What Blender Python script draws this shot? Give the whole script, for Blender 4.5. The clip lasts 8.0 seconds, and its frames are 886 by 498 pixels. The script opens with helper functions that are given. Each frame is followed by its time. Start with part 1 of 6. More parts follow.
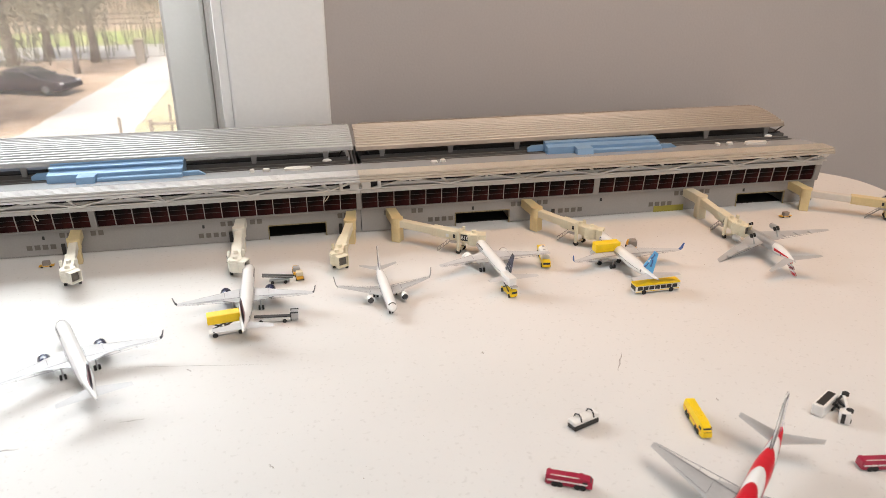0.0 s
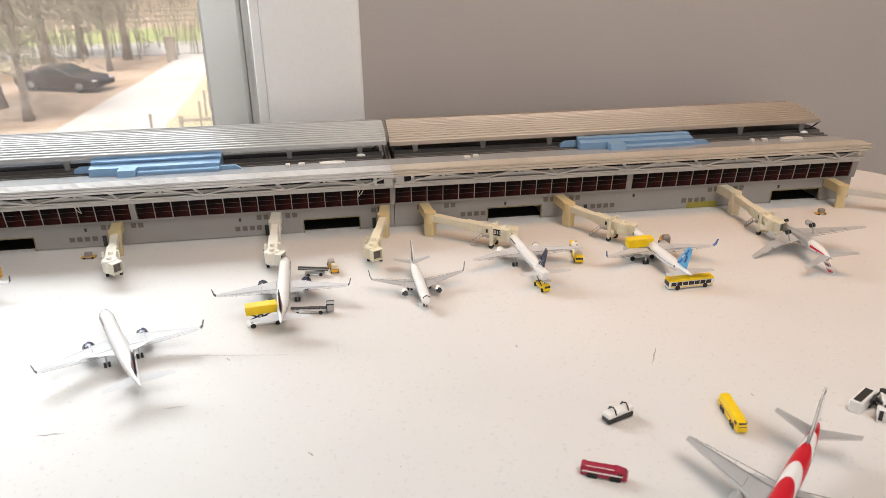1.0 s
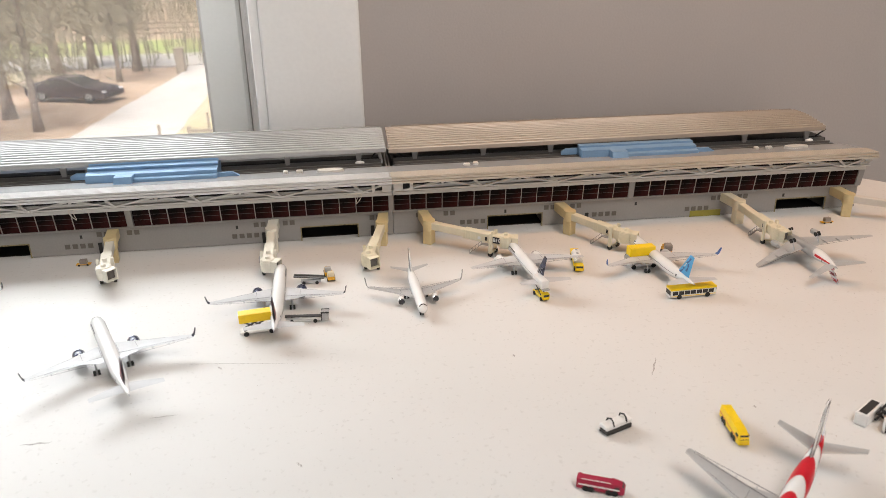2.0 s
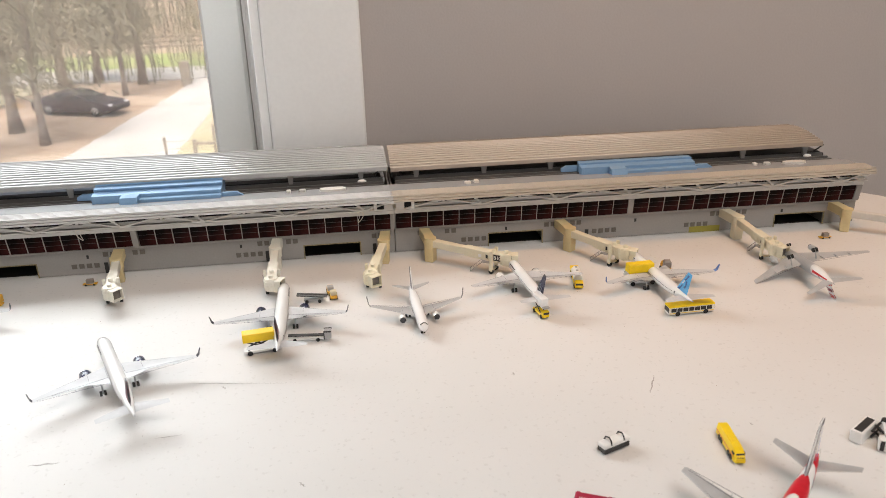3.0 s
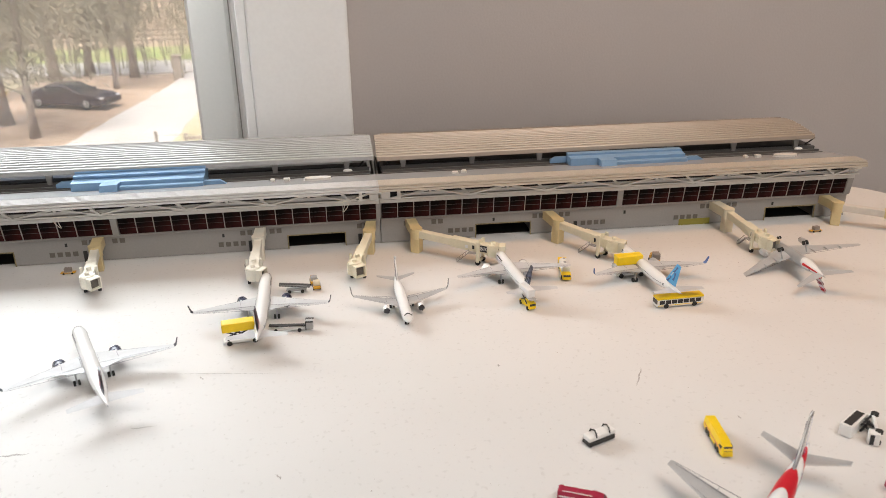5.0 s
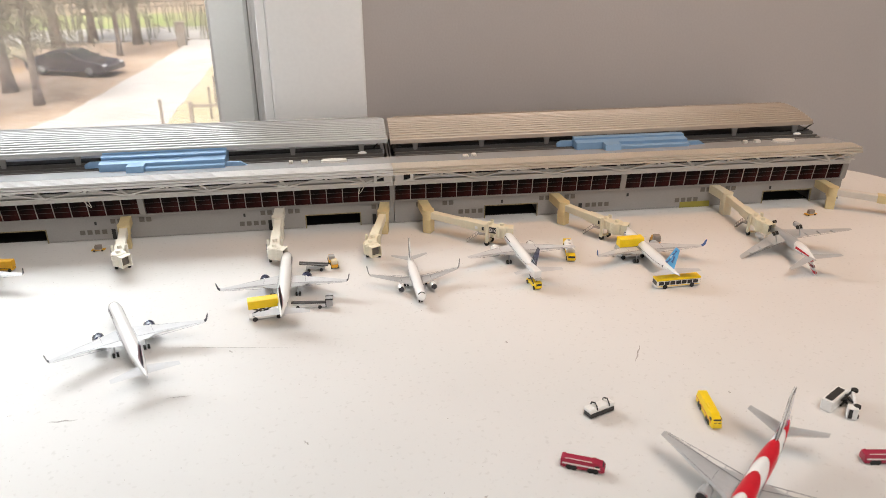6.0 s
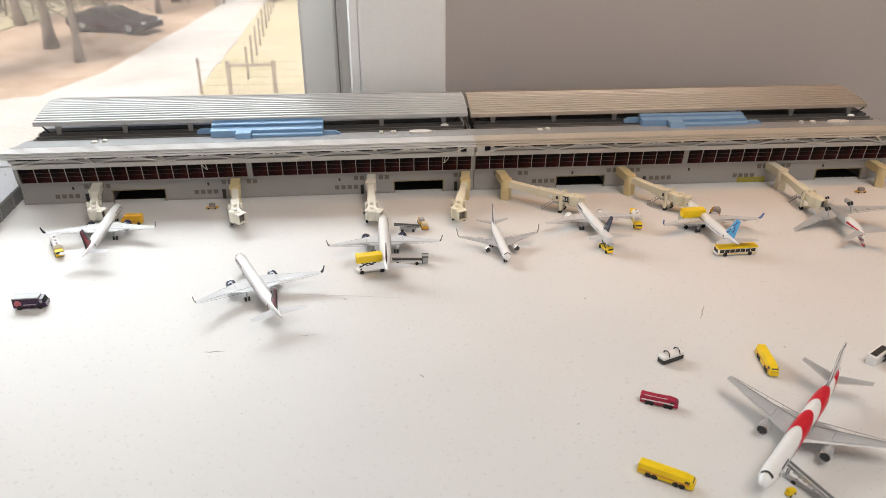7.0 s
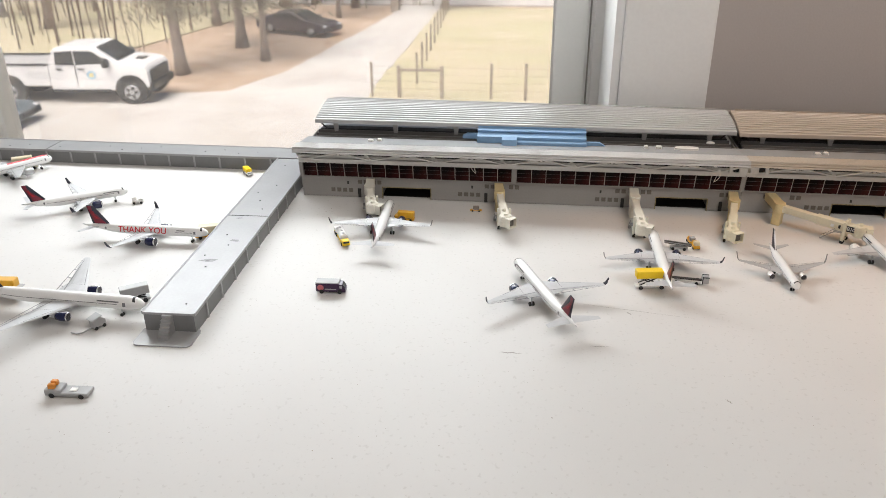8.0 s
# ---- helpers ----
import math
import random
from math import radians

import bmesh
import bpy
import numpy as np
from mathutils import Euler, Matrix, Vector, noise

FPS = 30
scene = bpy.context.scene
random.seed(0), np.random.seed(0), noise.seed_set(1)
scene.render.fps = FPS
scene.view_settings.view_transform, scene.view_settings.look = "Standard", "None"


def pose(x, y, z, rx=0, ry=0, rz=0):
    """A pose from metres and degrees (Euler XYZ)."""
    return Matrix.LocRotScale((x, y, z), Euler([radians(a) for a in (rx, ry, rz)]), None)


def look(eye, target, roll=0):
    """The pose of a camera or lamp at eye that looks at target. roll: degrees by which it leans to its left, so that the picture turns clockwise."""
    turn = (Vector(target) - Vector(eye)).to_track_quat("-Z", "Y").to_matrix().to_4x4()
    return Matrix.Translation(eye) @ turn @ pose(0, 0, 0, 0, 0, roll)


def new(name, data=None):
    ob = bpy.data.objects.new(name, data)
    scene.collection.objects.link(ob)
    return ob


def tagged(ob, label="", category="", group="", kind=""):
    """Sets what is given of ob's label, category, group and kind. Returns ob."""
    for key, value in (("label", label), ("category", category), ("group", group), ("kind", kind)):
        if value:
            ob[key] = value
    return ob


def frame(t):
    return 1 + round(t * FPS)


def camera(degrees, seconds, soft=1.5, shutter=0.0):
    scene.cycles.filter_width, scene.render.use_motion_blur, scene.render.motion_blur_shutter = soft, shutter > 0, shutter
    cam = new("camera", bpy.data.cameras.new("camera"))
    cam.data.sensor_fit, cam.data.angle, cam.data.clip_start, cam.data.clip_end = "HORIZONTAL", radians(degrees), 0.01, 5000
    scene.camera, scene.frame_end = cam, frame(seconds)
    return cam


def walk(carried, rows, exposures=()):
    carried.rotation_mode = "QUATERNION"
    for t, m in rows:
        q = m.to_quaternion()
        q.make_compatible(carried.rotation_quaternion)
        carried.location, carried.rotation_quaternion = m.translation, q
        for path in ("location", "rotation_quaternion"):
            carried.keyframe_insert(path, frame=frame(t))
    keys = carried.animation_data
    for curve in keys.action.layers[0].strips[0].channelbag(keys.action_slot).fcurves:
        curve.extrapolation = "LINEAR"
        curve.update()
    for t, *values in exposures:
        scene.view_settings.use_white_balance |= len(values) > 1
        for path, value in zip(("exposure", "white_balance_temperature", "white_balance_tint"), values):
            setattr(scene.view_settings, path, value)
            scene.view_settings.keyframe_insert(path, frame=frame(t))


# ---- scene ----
cam = camera(60.28, 8.0, soft=0.75)
PATH = [
    (0, (0.0000, 0.0000, 0.2186), (0.1589, 0.9076, -0.1702), -0.53),
    (0.5, (-0.0029, -0.0048, 0.2209), (0.1369, 0.9050, -0.1699), -0.70),
    (1, (-0.0058, -0.0039, 0.2185), (0.1194, 0.9076, -0.1733), -0.93),
    (2.3, (0.0021, 0.0020, 0.2133), (0.1154, 0.9217, -0.1626), -1.21),
    (2.5, (-0.0007, -0.0013, 0.2167), (0.1099, 0.9190, -0.1586), -1.42),
    (3, (0.0034, -0.0030, 0.2210), (0.1149, 0.9210, -0.1447), -1.47),
    (3.5, (0.0019, 0.0001, 0.2174), (0.1149, 0.9256, -0.1440), -1.43),
    (4, (0.0086, 0.0079, 0.2111), (0.1260, 0.9329, -0.1503), -1.21),
    (5.5, (0.0081, -0.0030, 0.2194), (0.1285, 0.9124, -0.1647), -0.70),
    (6, (0.0004, -0.0188, 0.2314), (0.1144, 0.8880, -0.1746), -0.55),
    (6.5, (-0.0281, -0.0562, 0.2500), (0.0732, 0.8402, -0.1815), -0.32),
    (7, (-0.0448, -0.0708, 0.2564), (0.0275, 0.8208, -0.1905), -0.05),
    (7.5, (-0.0877, -0.0713, 0.2547), (-0.0840, 0.8223, -0.1942), -0.09),
    (8, (-0.1371, -0.0748, 0.2588), (-0.2582, 0.8171, -0.1769), -0.58),
]
cam.data.dof.use_dof, cam.data.dof.focus_distance, cam.data.dof.aperture_fstop = True, 0.55, 20.0
walk(cam, [(t, look(eye, target, roll)) for t, eye, target, roll in PATH], [(0, 0.66), (2.5, 0.54), (4, 0.53), (5.5, 0.58), (6.5, 0.54), (8, 0.27)])

# ---- world, sun, large lights ----
world = bpy.data.worlds.new("world")
scene.world = world
world.use_nodes = True
wn = world.node_tree
sky = wn.nodes.new("ShaderNodeTexSky")
sky.sky_type, sky.sun_disc = "NISHITA", False
sky.sun_elevation, sky.sun_rotation = radians(62), radians(200)
sky.air_density, sky.dust_density, sky.ozone_density = 0.7, 8.0, 0.4
wn.links.new(sky.outputs["Color"], wn.nodes["Background"].inputs["Color"])
wn.nodes["Background"].inputs["Strength"].default_value = 0.15

sun = new("sun", bpy.data.lights.new("sun", "SUN"))
sun.data.energy, sun.data.angle, sun.data.color = 3.2, radians(40), (1.0, 0.95, 0.88)
sun.matrix_world = look((-8, -2, 50), (0, 20, 0))

# daylight of the sky in the upper part of the window
win_light = new("window_daylight", bpy.data.lights.new("window_daylight", "AREA"))
win_light.data.shape, win_light.data.size, win_light.data.size_y = "RECTANGLE", 0.66, 0.26
win_light.data.energy, win_light.data.color = 4.9, (0.94, 0.98, 1.0)
win_light.matrix_world = look((-0.462, 0.768, 0.330), (-0.462, 0.0, 0.330))

# weak neutral fill from behind, added at an unseen rear window
back_light = new("room_fill", bpy.data.lights.new("room_fill", "AREA"))
back_light.data.shape, back_light.data.size, back_light.data.size_y = "RECTANGLE", 2.0, 1.3
back_light.data.energy, back_light.data.color = 7.5, (0.98, 0.98, 1.0)
back_light.matrix_world = look((0.3, -3.15, 0.80), (0.3, 0.0, 0.45))

# weak side fill, added inside the closed west wall, out of view
side_light = new("side_fill", bpy.data.lights.new("side_fill", "AREA"))
side_light.data.shape, side_light.data.size, side_light.data.size_y = "RECTANGLE", 1.1, 1.0
side_light.data.energy, side_light.data.color = 0.8, (0.95, 0.98, 1.0)
side_light.matrix_world = look((-2.30, 0.15, 0.95), (0.2, 0.2, 0.0))

# broad warm disk over the table's room side, added for light off the ceiling
ceiling_bounce = new("ceiling_bounce", bpy.data.lights.new("ceiling_bounce", "AREA"))
ceiling_bounce.data.shape, ceiling_bounce.data.size = "DISK", 1.3
ceiling_bounce.data.energy, ceiling_bounce.data.color = 14.8, (1.0, 0.95, 0.90)
ceiling_bounce.matrix_world = look((0.60, -0.55, 1.70), (0.60, -0.55, 0.0))

# unseen warm spot, added above the end module to warm its roof
warm_spot = new("warm_fill_spot", bpy.data.lights.new("warm_fill_spot", "SPOT"))
warm_spot.data.spot_size, warm_spot.data.spot_blend, warm_spot.data.shadow_soft_size = radians(32), 1.0, 0.12
warm_spot.data.energy, warm_spot.data.color = 24.0, (1.0, 0.47, 0.15)
warm_spot.matrix_world = look((0.42, 0.46, 1.68), (0.28, 0.59, 0.04))


# ---- materials ----
def mat(name, color, rough=0.5, metal=0.0, var=0.06, scale=40.0, fine=0.03, fscale=400.0, bump=0.0, spec=0.5, random_tint=0.0, bscale=None):
    """Principled surface with two scales of variation and a fine relief."""
    m = bpy.data.materials.new(name)
    m.use_nodes = True
    nt = m.node_tree
    b = nt.nodes["Principled BSDF"]
    b.inputs["Roughness"].default_value, b.inputs["Metallic"].default_value = rough, metal
    b.inputs["Specular IOR Level"].default_value = spec
    co = nt.nodes.new("ShaderNodeTexCoord")
    n1 = nt.nodes.new("ShaderNodeTexNoise")
    n1.inputs["Scale"].default_value, n1.inputs["Detail"].default_value = scale, 4
    n2 = nt.nodes.new("ShaderNodeTexNoise")
    n2.inputs["Scale"].default_value, n2.inputs["Detail"].default_value = fscale, 3
    nt.links.new(co.outputs["Object"], n1.inputs["Vector"])
    nt.links.new(co.outputs["Object"], n2.inputs["Vector"])
    r1 = nt.nodes.new("ShaderNodeMapRange")
    r1.inputs["From Min"].default_value, r1.inputs["From Max"].default_value = 0.3, 0.7
    r1.inputs["To Min"].default_value, r1.inputs["To Max"].default_value = 1 - var, 1 + var
    r2 = nt.nodes.new("ShaderNodeMapRange")
    r2.inputs["From Min"].default_value, r2.inputs["From Max"].default_value = 0.3, 0.7
    r2.inputs["To Min"].default_value, r2.inputs["To Max"].default_value = 1 - fine, 1 + fine
    nt.links.new(n1.outputs["Fac"], r1.inputs["Value"])
    nt.links.new(n2.outputs["Fac"], r2.inputs["Value"])
    mul = nt.nodes.new("ShaderNodeMath")
    mul.operation = "MULTIPLY"
    nt.links.new(r1.outputs["Result"], mul.inputs[0])
    nt.links.new(r2.outputs["Result"], mul.inputs[1])
    last = mul.outputs["Value"]
    if random_tint:
        oi = nt.nodes.new("ShaderNodeObjectInfo")
        r3 = nt.nodes.new("ShaderNodeMapRange")
        r3.inputs["To Min"].default_value, r3.inputs["To Max"].default_value = 1 - random_tint, 1 + random_tint
        nt.links.new(oi.outputs["Random"], r3.inputs["Value"])
        m2 = nt.nodes.new("ShaderNodeMath")
        m2.operation = "MULTIPLY"
        nt.links.new(last, m2.inputs[0])
        nt.links.new(r3.outputs["Result"], m2.inputs[1])
        last = m2.outputs["Value"]
    vm = nt.nodes.new("ShaderNodeVectorMath")
    vm.operation = "SCALE"
    vm.inputs[0].default_value = color[:3]
    nt.links.new(last, vm.inputs["Scale"])
    nt.links.new(vm.outputs["Vector"], b.inputs["Base Color"])
    if bump:
        bp = nt.nodes.new("ShaderNodeBump")
        bp.inputs["Strength"].default_value, bp.inputs["Distance"].default_value = 1.0, bump
        nb = n2
        if bscale:
            nb = nt.nodes.new("ShaderNodeTexNoise")
            nb.inputs["Scale"].default_value = bscale
            nt.links.new(co.outputs["Object"], nb.inputs["Vector"])
        nt.links.new(nb.outputs["Fac"], bp.inputs["Height"])
        nt.links.new(bp.outputs["Normal"], b.inputs["Normal"])
    return m


def blend_mat(name, c1, c2, scale, lo, hi, rough=0.9, c3=None, scale3=200.0, bump=0.0, detail=6):
    """Two colours mixed by noise, with specks of a third."""
    m = bpy.data.materials.new(name)
    m.use_nodes = True
    nt = m.node_tree
    b = nt.nodes["Principled BSDF"]
    b.inputs["Roughness"].default_value = rough
    co = nt.nodes.new("ShaderNodeTexCoord")
    n = nt.nodes.new("ShaderNodeTexNoise")
    n.inputs["Scale"].default_value, n.inputs["Detail"].default_value = scale, detail
    nt.links.new(co.outputs["Object"], n.inputs["Vector"])
    r = nt.nodes.new("ShaderNodeMapRange")
    r.inputs["From Min"].default_value, r.inputs["From Max"].default_value = lo, hi
    nt.links.new(n.outputs["Fac"], r.inputs["Value"])
    mx = nt.nodes.new("ShaderNodeMix")
    mx.data_type = "RGBA"
    mx.inputs["A"].default_value, mx.inputs["B"].default_value = (*c1, 1), (*c2, 1)
    nt.links.new(r.outputs["Result"], mx.inputs["Factor"])
    out = mx.outputs["Result"]
    if c3:
        n3 = nt.nodes.new("ShaderNodeTexNoise")
        n3.inputs["Scale"].default_value, n3.inputs["Detail"].default_value = scale3, 3
        nt.links.new(co.outputs["Object"], n3.inputs["Vector"])
        r3 = nt.nodes.new("ShaderNodeMapRange")
        r3.inputs["From Min"].default_value, r3.inputs["From Max"].default_value = 0.62, 0.70
        nt.links.new(n3.outputs["Fac"], r3.inputs["Value"])
        m3 = nt.nodes.new("ShaderNodeMix")
        m3.data_type = "RGBA"
        m3.inputs["B"].default_value = (*c3, 1)
        nt.links.new(out, m3.inputs["A"])
        nt.links.new(r3.outputs["Result"], m3.inputs["Factor"])
        out = m3.outputs["Result"]
        if bump:
            bp = nt.nodes.new("ShaderNodeBump")
            bp.inputs["Distance"].default_value = bump
            nt.links.new(n3.outputs["Fac"], bp.inputs["Height"])
            nt.links.new(bp.outputs["Normal"], b.inputs["Normal"])
    nt.links.new(out, b.inputs["Base Color"])
    return m


M = {}
M["table"] = blend_mat("white_laminate", (0.685, 0.672, 0.656), (0.66, 0.646, 0.629), 9, 0.35, 0.65, 0.42, (0.61, 0.594, 0.575), 380.0)
M["table"].node_tree.nodes["Principled BSDF"].inputs["Specular IOR Level"].default_value = 0.10
M["wall"] = mat("greige_wall_paint", (0.475, 0.440, 0.422), 0.75, 0, 0.025, 3, 0.02, 500, 0.00015)
M["trim"] = mat("white_trim_paint", (0.86, 0.855, 0.84), 0.35, 0, 0.02, 6, 0.015, 300)
M["vinyl"] = mat("white_vinyl", (0.92, 0.925, 0.90), 0.4, 0, 0.02, 8, 0.01, 300)
M["gasket"] = mat("grey_gasket", (0.42, 0.40, 0.37), 0.6)
M["ceiling"] = mat("white_ceiling_paint", (0.75, 0.74, 0.72), 0.9, 0, 0.02, 2, 0.03, 200, 0.0005)
M["floor"] = blend_mat("oak_floor", (0.29, 0.20, 0.12), (0.40, 0.29, 0.18), 5, 0.3, 0.7, 0.4)
M["facade"] = mat("light_grey_plastic", (0.305, 0.29, 0.272), 0.5, 0, 0.05, 30, 0.03, 700)
# tan copies of eave and roof: warm light on the end module put into colour
M["eave_tan"] = mat("warm_lit_silver_plastic", (0.55, 0.485, 0.40), 0.25, 0.10, 0.05, 25, 0.03, 600)
M["roof_tan"] = mat("warm_lit_grey_plastic", (0.40, 0.335, 0.275), 0.26, 0.20, 0.05, 25, 0.03, 600)
M["rail"] = mat("grey_rail_plastic", (0.13, 0.122, 0.115), 0.4, 0, 0.10, 60)
M["roofdeck"] = mat("smooth_grey_plastic", (0.36, 0.365, 0.37), 0.22, 0.05, 0.05, 30, 0.03, 600)
M["eave"] = mat("pale_silver_plastic", (0.60, 0.59, 0.575), 0.25, 0.10, 0.05, 25, 0.03, 600)
M["roof"] = mat("silver_grey_plastic", (0.40, 0.395, 0.39), 0.26, 0.20, 0.05, 25, 0.03, 600)
M["deck"] = mat("glossy_pale_deck", (0.62, 0.62, 0.61), 0.16, 0, 0.04, 40)
M["truss"] = mat("pale_grey_plastic", (0.62, 0.60, 0.565), 0.45, 0, 0.04, 40)
M["glassband"] = blend_mat("dark_maroon_glazing", (0.006, 0.004, 0.004), (0.055, 0.012, 0.011), 45, 0.42, 0.62, 0.30)
M["glassband"].node_tree.nodes["Principled BSDF"].inputs["Specular IOR Level"].default_value = 0.06
M["transom"] = mat("dark_transom", (0.085, 0.075, 0.07), 0.5)
M["mullion"] = mat("cream_mullion", (0.42, 0.39, 0.36), 0.5)
M["winpane"] = mat("grey_printed_window", (0.135, 0.118, 0.10), 0.5, 0, 0.2, 300)
M["hazard"] = mat("worn_yellow_black_edging", (0.24, 0.19, 0.09), 0.5, 0, 0.6, 900)
# near-black stands in for shade in the bays, truss gaps and pin holes
M["dark"] = mat("black_recess_shade", (0.012, 0.011, 0.011), 0.8)
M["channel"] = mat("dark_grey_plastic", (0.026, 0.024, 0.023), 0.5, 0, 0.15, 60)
M["midgrey"] = mat("mid_grey_plastic", (0.25, 0.25, 0.25), 0.5, 0, 0.08, 40)
M["blue"] = mat("pale_blue_plastic", (0.20, 0.34, 0.52), 0.42, 0, 0.04, 60, 0.03, 800)
M["pier"] = mat("flat_grey_plastic", (0.31, 0.31, 0.31), 0.36, 0, 0.06, 30, 0.03, 500)
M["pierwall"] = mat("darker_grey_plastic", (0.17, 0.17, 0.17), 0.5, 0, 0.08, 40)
M["cream"] = mat("yellowed_cream_plastic", (0.72, 0.66, 0.50), 0.45, 0, 0.05, 60, 0.03, 700)
M["cream_y"] = mat("strongly_yellowed_plastic", (0.66, 0.535, 0.29), 0.45, 0, 0.06, 60, 0.03, 700)
M["cream_w"] = mat("ivory_plastic", (0.74, 0.71, 0.62), 0.45, 0, 0.05, 60, 0.03, 700)
M["clear"] = mat("milky_plastic", (0.62, 0.58, 0.52), 0.3, 0, 0.05, 60)


# ---- mesh helpers ----
def finish(name, bm, material, smooth=False):
    me = bpy.data.meshes.new(name)
    bm.normal_update()
    bm.to_mesh(me)
    bm.free()
    if material is not None:
        me.materials.append(material)
    if smooth:
        for p in me.polygons:
            p.use_smooth = True
    return me


def part(name, bm, material, parent=None, label="", smooth=False):
    ob = new(name, finish(name, bm, material, smooth))
    if parent is not None:
        ob.parent = parent
    if label:
        ob["label"] = label
    return ob


def thing(name, m, label, category, group="", kind=""):
    ob = new(name)
    ob.empty_display_size = 0.01
    ob.matrix_world = m
    return tagged(ob, label, category, group, kind)


def box(x0, x1, y0, y1, z0, z1, bevel=0.0, bm=None, segs=1):
    """A box, its edges bevelled, in a new or given bmesh."""
    b = bmesh.new()
    bmesh.ops.create_cube(b, size=1.0)
    for v in b.verts:
        v.co = Vector(((x0 + x1) / 2 + v.co.x * (x1 - x0), (y0 + y1) / 2 + v.co.y * (y1 - y0), (z0 + z1) / 2 + v.co.z * (z1 - z0)))
    if bevel:
        bmesh.ops.bevel(b, geom=b.edges[:], offset=bevel, segments=segs, affect="EDGES", profile=0.6)
    return merge(bm, b)


def merge(bm, b):
    if bm is None:
        return b
    me = bpy.data.meshes.new("tmp")
    b.to_mesh(me)
    b.free()
    bm.from_mesh(me)
    bpy.data.meshes.remove(me)
    return bm


def prism(profile, x0, x1, bm=None, axis="x"):
    """A profile of (y, z) points drawn out along x (or of (x, z) along y, or (x, y) along z)."""
    b = bmesh.new()
    def co(a, p):
        return {"x": (a, p[0], p[1]), "y": (p[0], a, p[1]), "z": (p[0], p[1], a)}[axis]
    lo = [b.verts.new(co(x0, p)) for p in profile]
    hi = [b.verts.new(co(x1, p)) for p in profile]
    n = len(profile)
    for i in range(n):
        b.faces.new((lo[i], lo[(i + 1) % n], hi[(i + 1) % n], hi[i]))
    b.faces.new(lo[::-1])
    b.faces.new(hi)
    bmesh.ops.recalc_face_normals(b, faces=b.faces[:])
    return merge(bm, b)


def tube(points, radius, sides=8, bm=None, radii=None, caps=True):
    """A round bar along a list of points."""
    b = bmesh.new()
    rings = []
    pts = [Vector(p) for p in points]
    for i, p in enumerate(pts):
        d = (pts[min(i + 1, len(pts) - 1)] - pts[max(i - 1, 0)]).normalized()
        q = d.to_track_quat("Z", "Y")
        r = radii[i] if radii else radius
        rings.append([b.verts.new(p + q @ Vector((r * math.cos(2 * math.pi * k / sides), r * math.sin(2 * math.pi * k / sides), 0))) for k in range(sides)])
    for a, c in zip(rings, rings[1:]):
        for k in range(sides):
            b.faces.new((a[k], a[(k + 1) % sides], c[(k + 1) % sides], c[k]))
    if caps:
        b.faces.new(rings[0][::-1])
        b.faces.new(rings[-1])
    return merge(bm, b)


def bar(p, q, w, h, bm=None):
    """A flat rectangular bar from p to q, w wide and h thick."""
    p, q = Vector(p), Vector(q)
    d = q - p
    rot = d.to_track_quat("X", "Z").to_matrix().to_4x4()
    b = bmesh.new()
    bmesh.ops.create_cube(b, size=1.0, matrix=Matrix.Translation((p + q) / 2) @ rot @ Matrix.Diagonal((d.length, w, h, 1)))
    return merge(bm, b)


# ---- room ----
WALL_Y = 0.700
def wall_piece(bm, x0, x1, z0, z1):
    return box(x0, x1, WALL_Y, WALL_Y + 0.14, z0, z1, 0, bm)

FLOOR_Z, CEIL_Z = -0.74, 1.72
WX0, WX1, WZ0, WZ1 = -0.877, -0.066, -0.115, 1.42
bm = wall_piece(None, -2.4, WX0, FLOOR_Z, CEIL_Z)
wall_piece(bm, WX1, 1.9, FLOOR_Z, CEIL_Z)
wall_piece(bm, WX0, WX1, FLOOR_Z, WZ0)
wall_piece(bm, WX0, WX1, WZ1, CEIL_Z)
tagged(part("wall_north", bm, M["wall"]), "greige painted interior wall with a window opening", "wall", kind="structure")
tagged(part("wall_east", box(1.9, 2.04, -3.2, WALL_Y + 0.14, FLOOR_Z, CEIL_Z), M["wall"]), "greige painted interior wall", "wall", kind="structure")
tagged(part("wall_west", box(-2.54, -2.4, -3.2, WALL_Y + 0.14, FLOOR_Z, CEIL_Z), M["wall"]), "greige painted interior wall", "wall", kind="structure")
bm = box(-2.54, -0.75, -3.34, -3.2, FLOOR_Z, CEIL_Z)
box(1.35, 2.04, -3.34, -3.2, FLOOR_Z, CEIL_Z, 0, bm)
box(-0.75, 1.35, -3.34, -3.2, FLOOR_Z, 0.05, 0, bm)
box(-0.75, 1.35, -3.34, -3.2, 1.45, CEIL_Z, 0, bm)
tagged(part("wall_south", bm, M["wall"]), "greige painted interior wall", "wall", kind="structure")
tagged(part("floor", box(-2.54, 2.04, -3.34, WALL_Y + 0.14, FLOOR_Z - 0.1, FLOOR_Z), M["floor"]), "brown oak floor of the room", "floor", kind="structure")
tagged(part("ceiling", box(-2.54, 2.04, -3.34, WALL_Y + 0.14, CEIL_Z, CEIL_Z + 0.1), M["ceiling"]), "white painted ceiling", "ceiling", kind="structure")

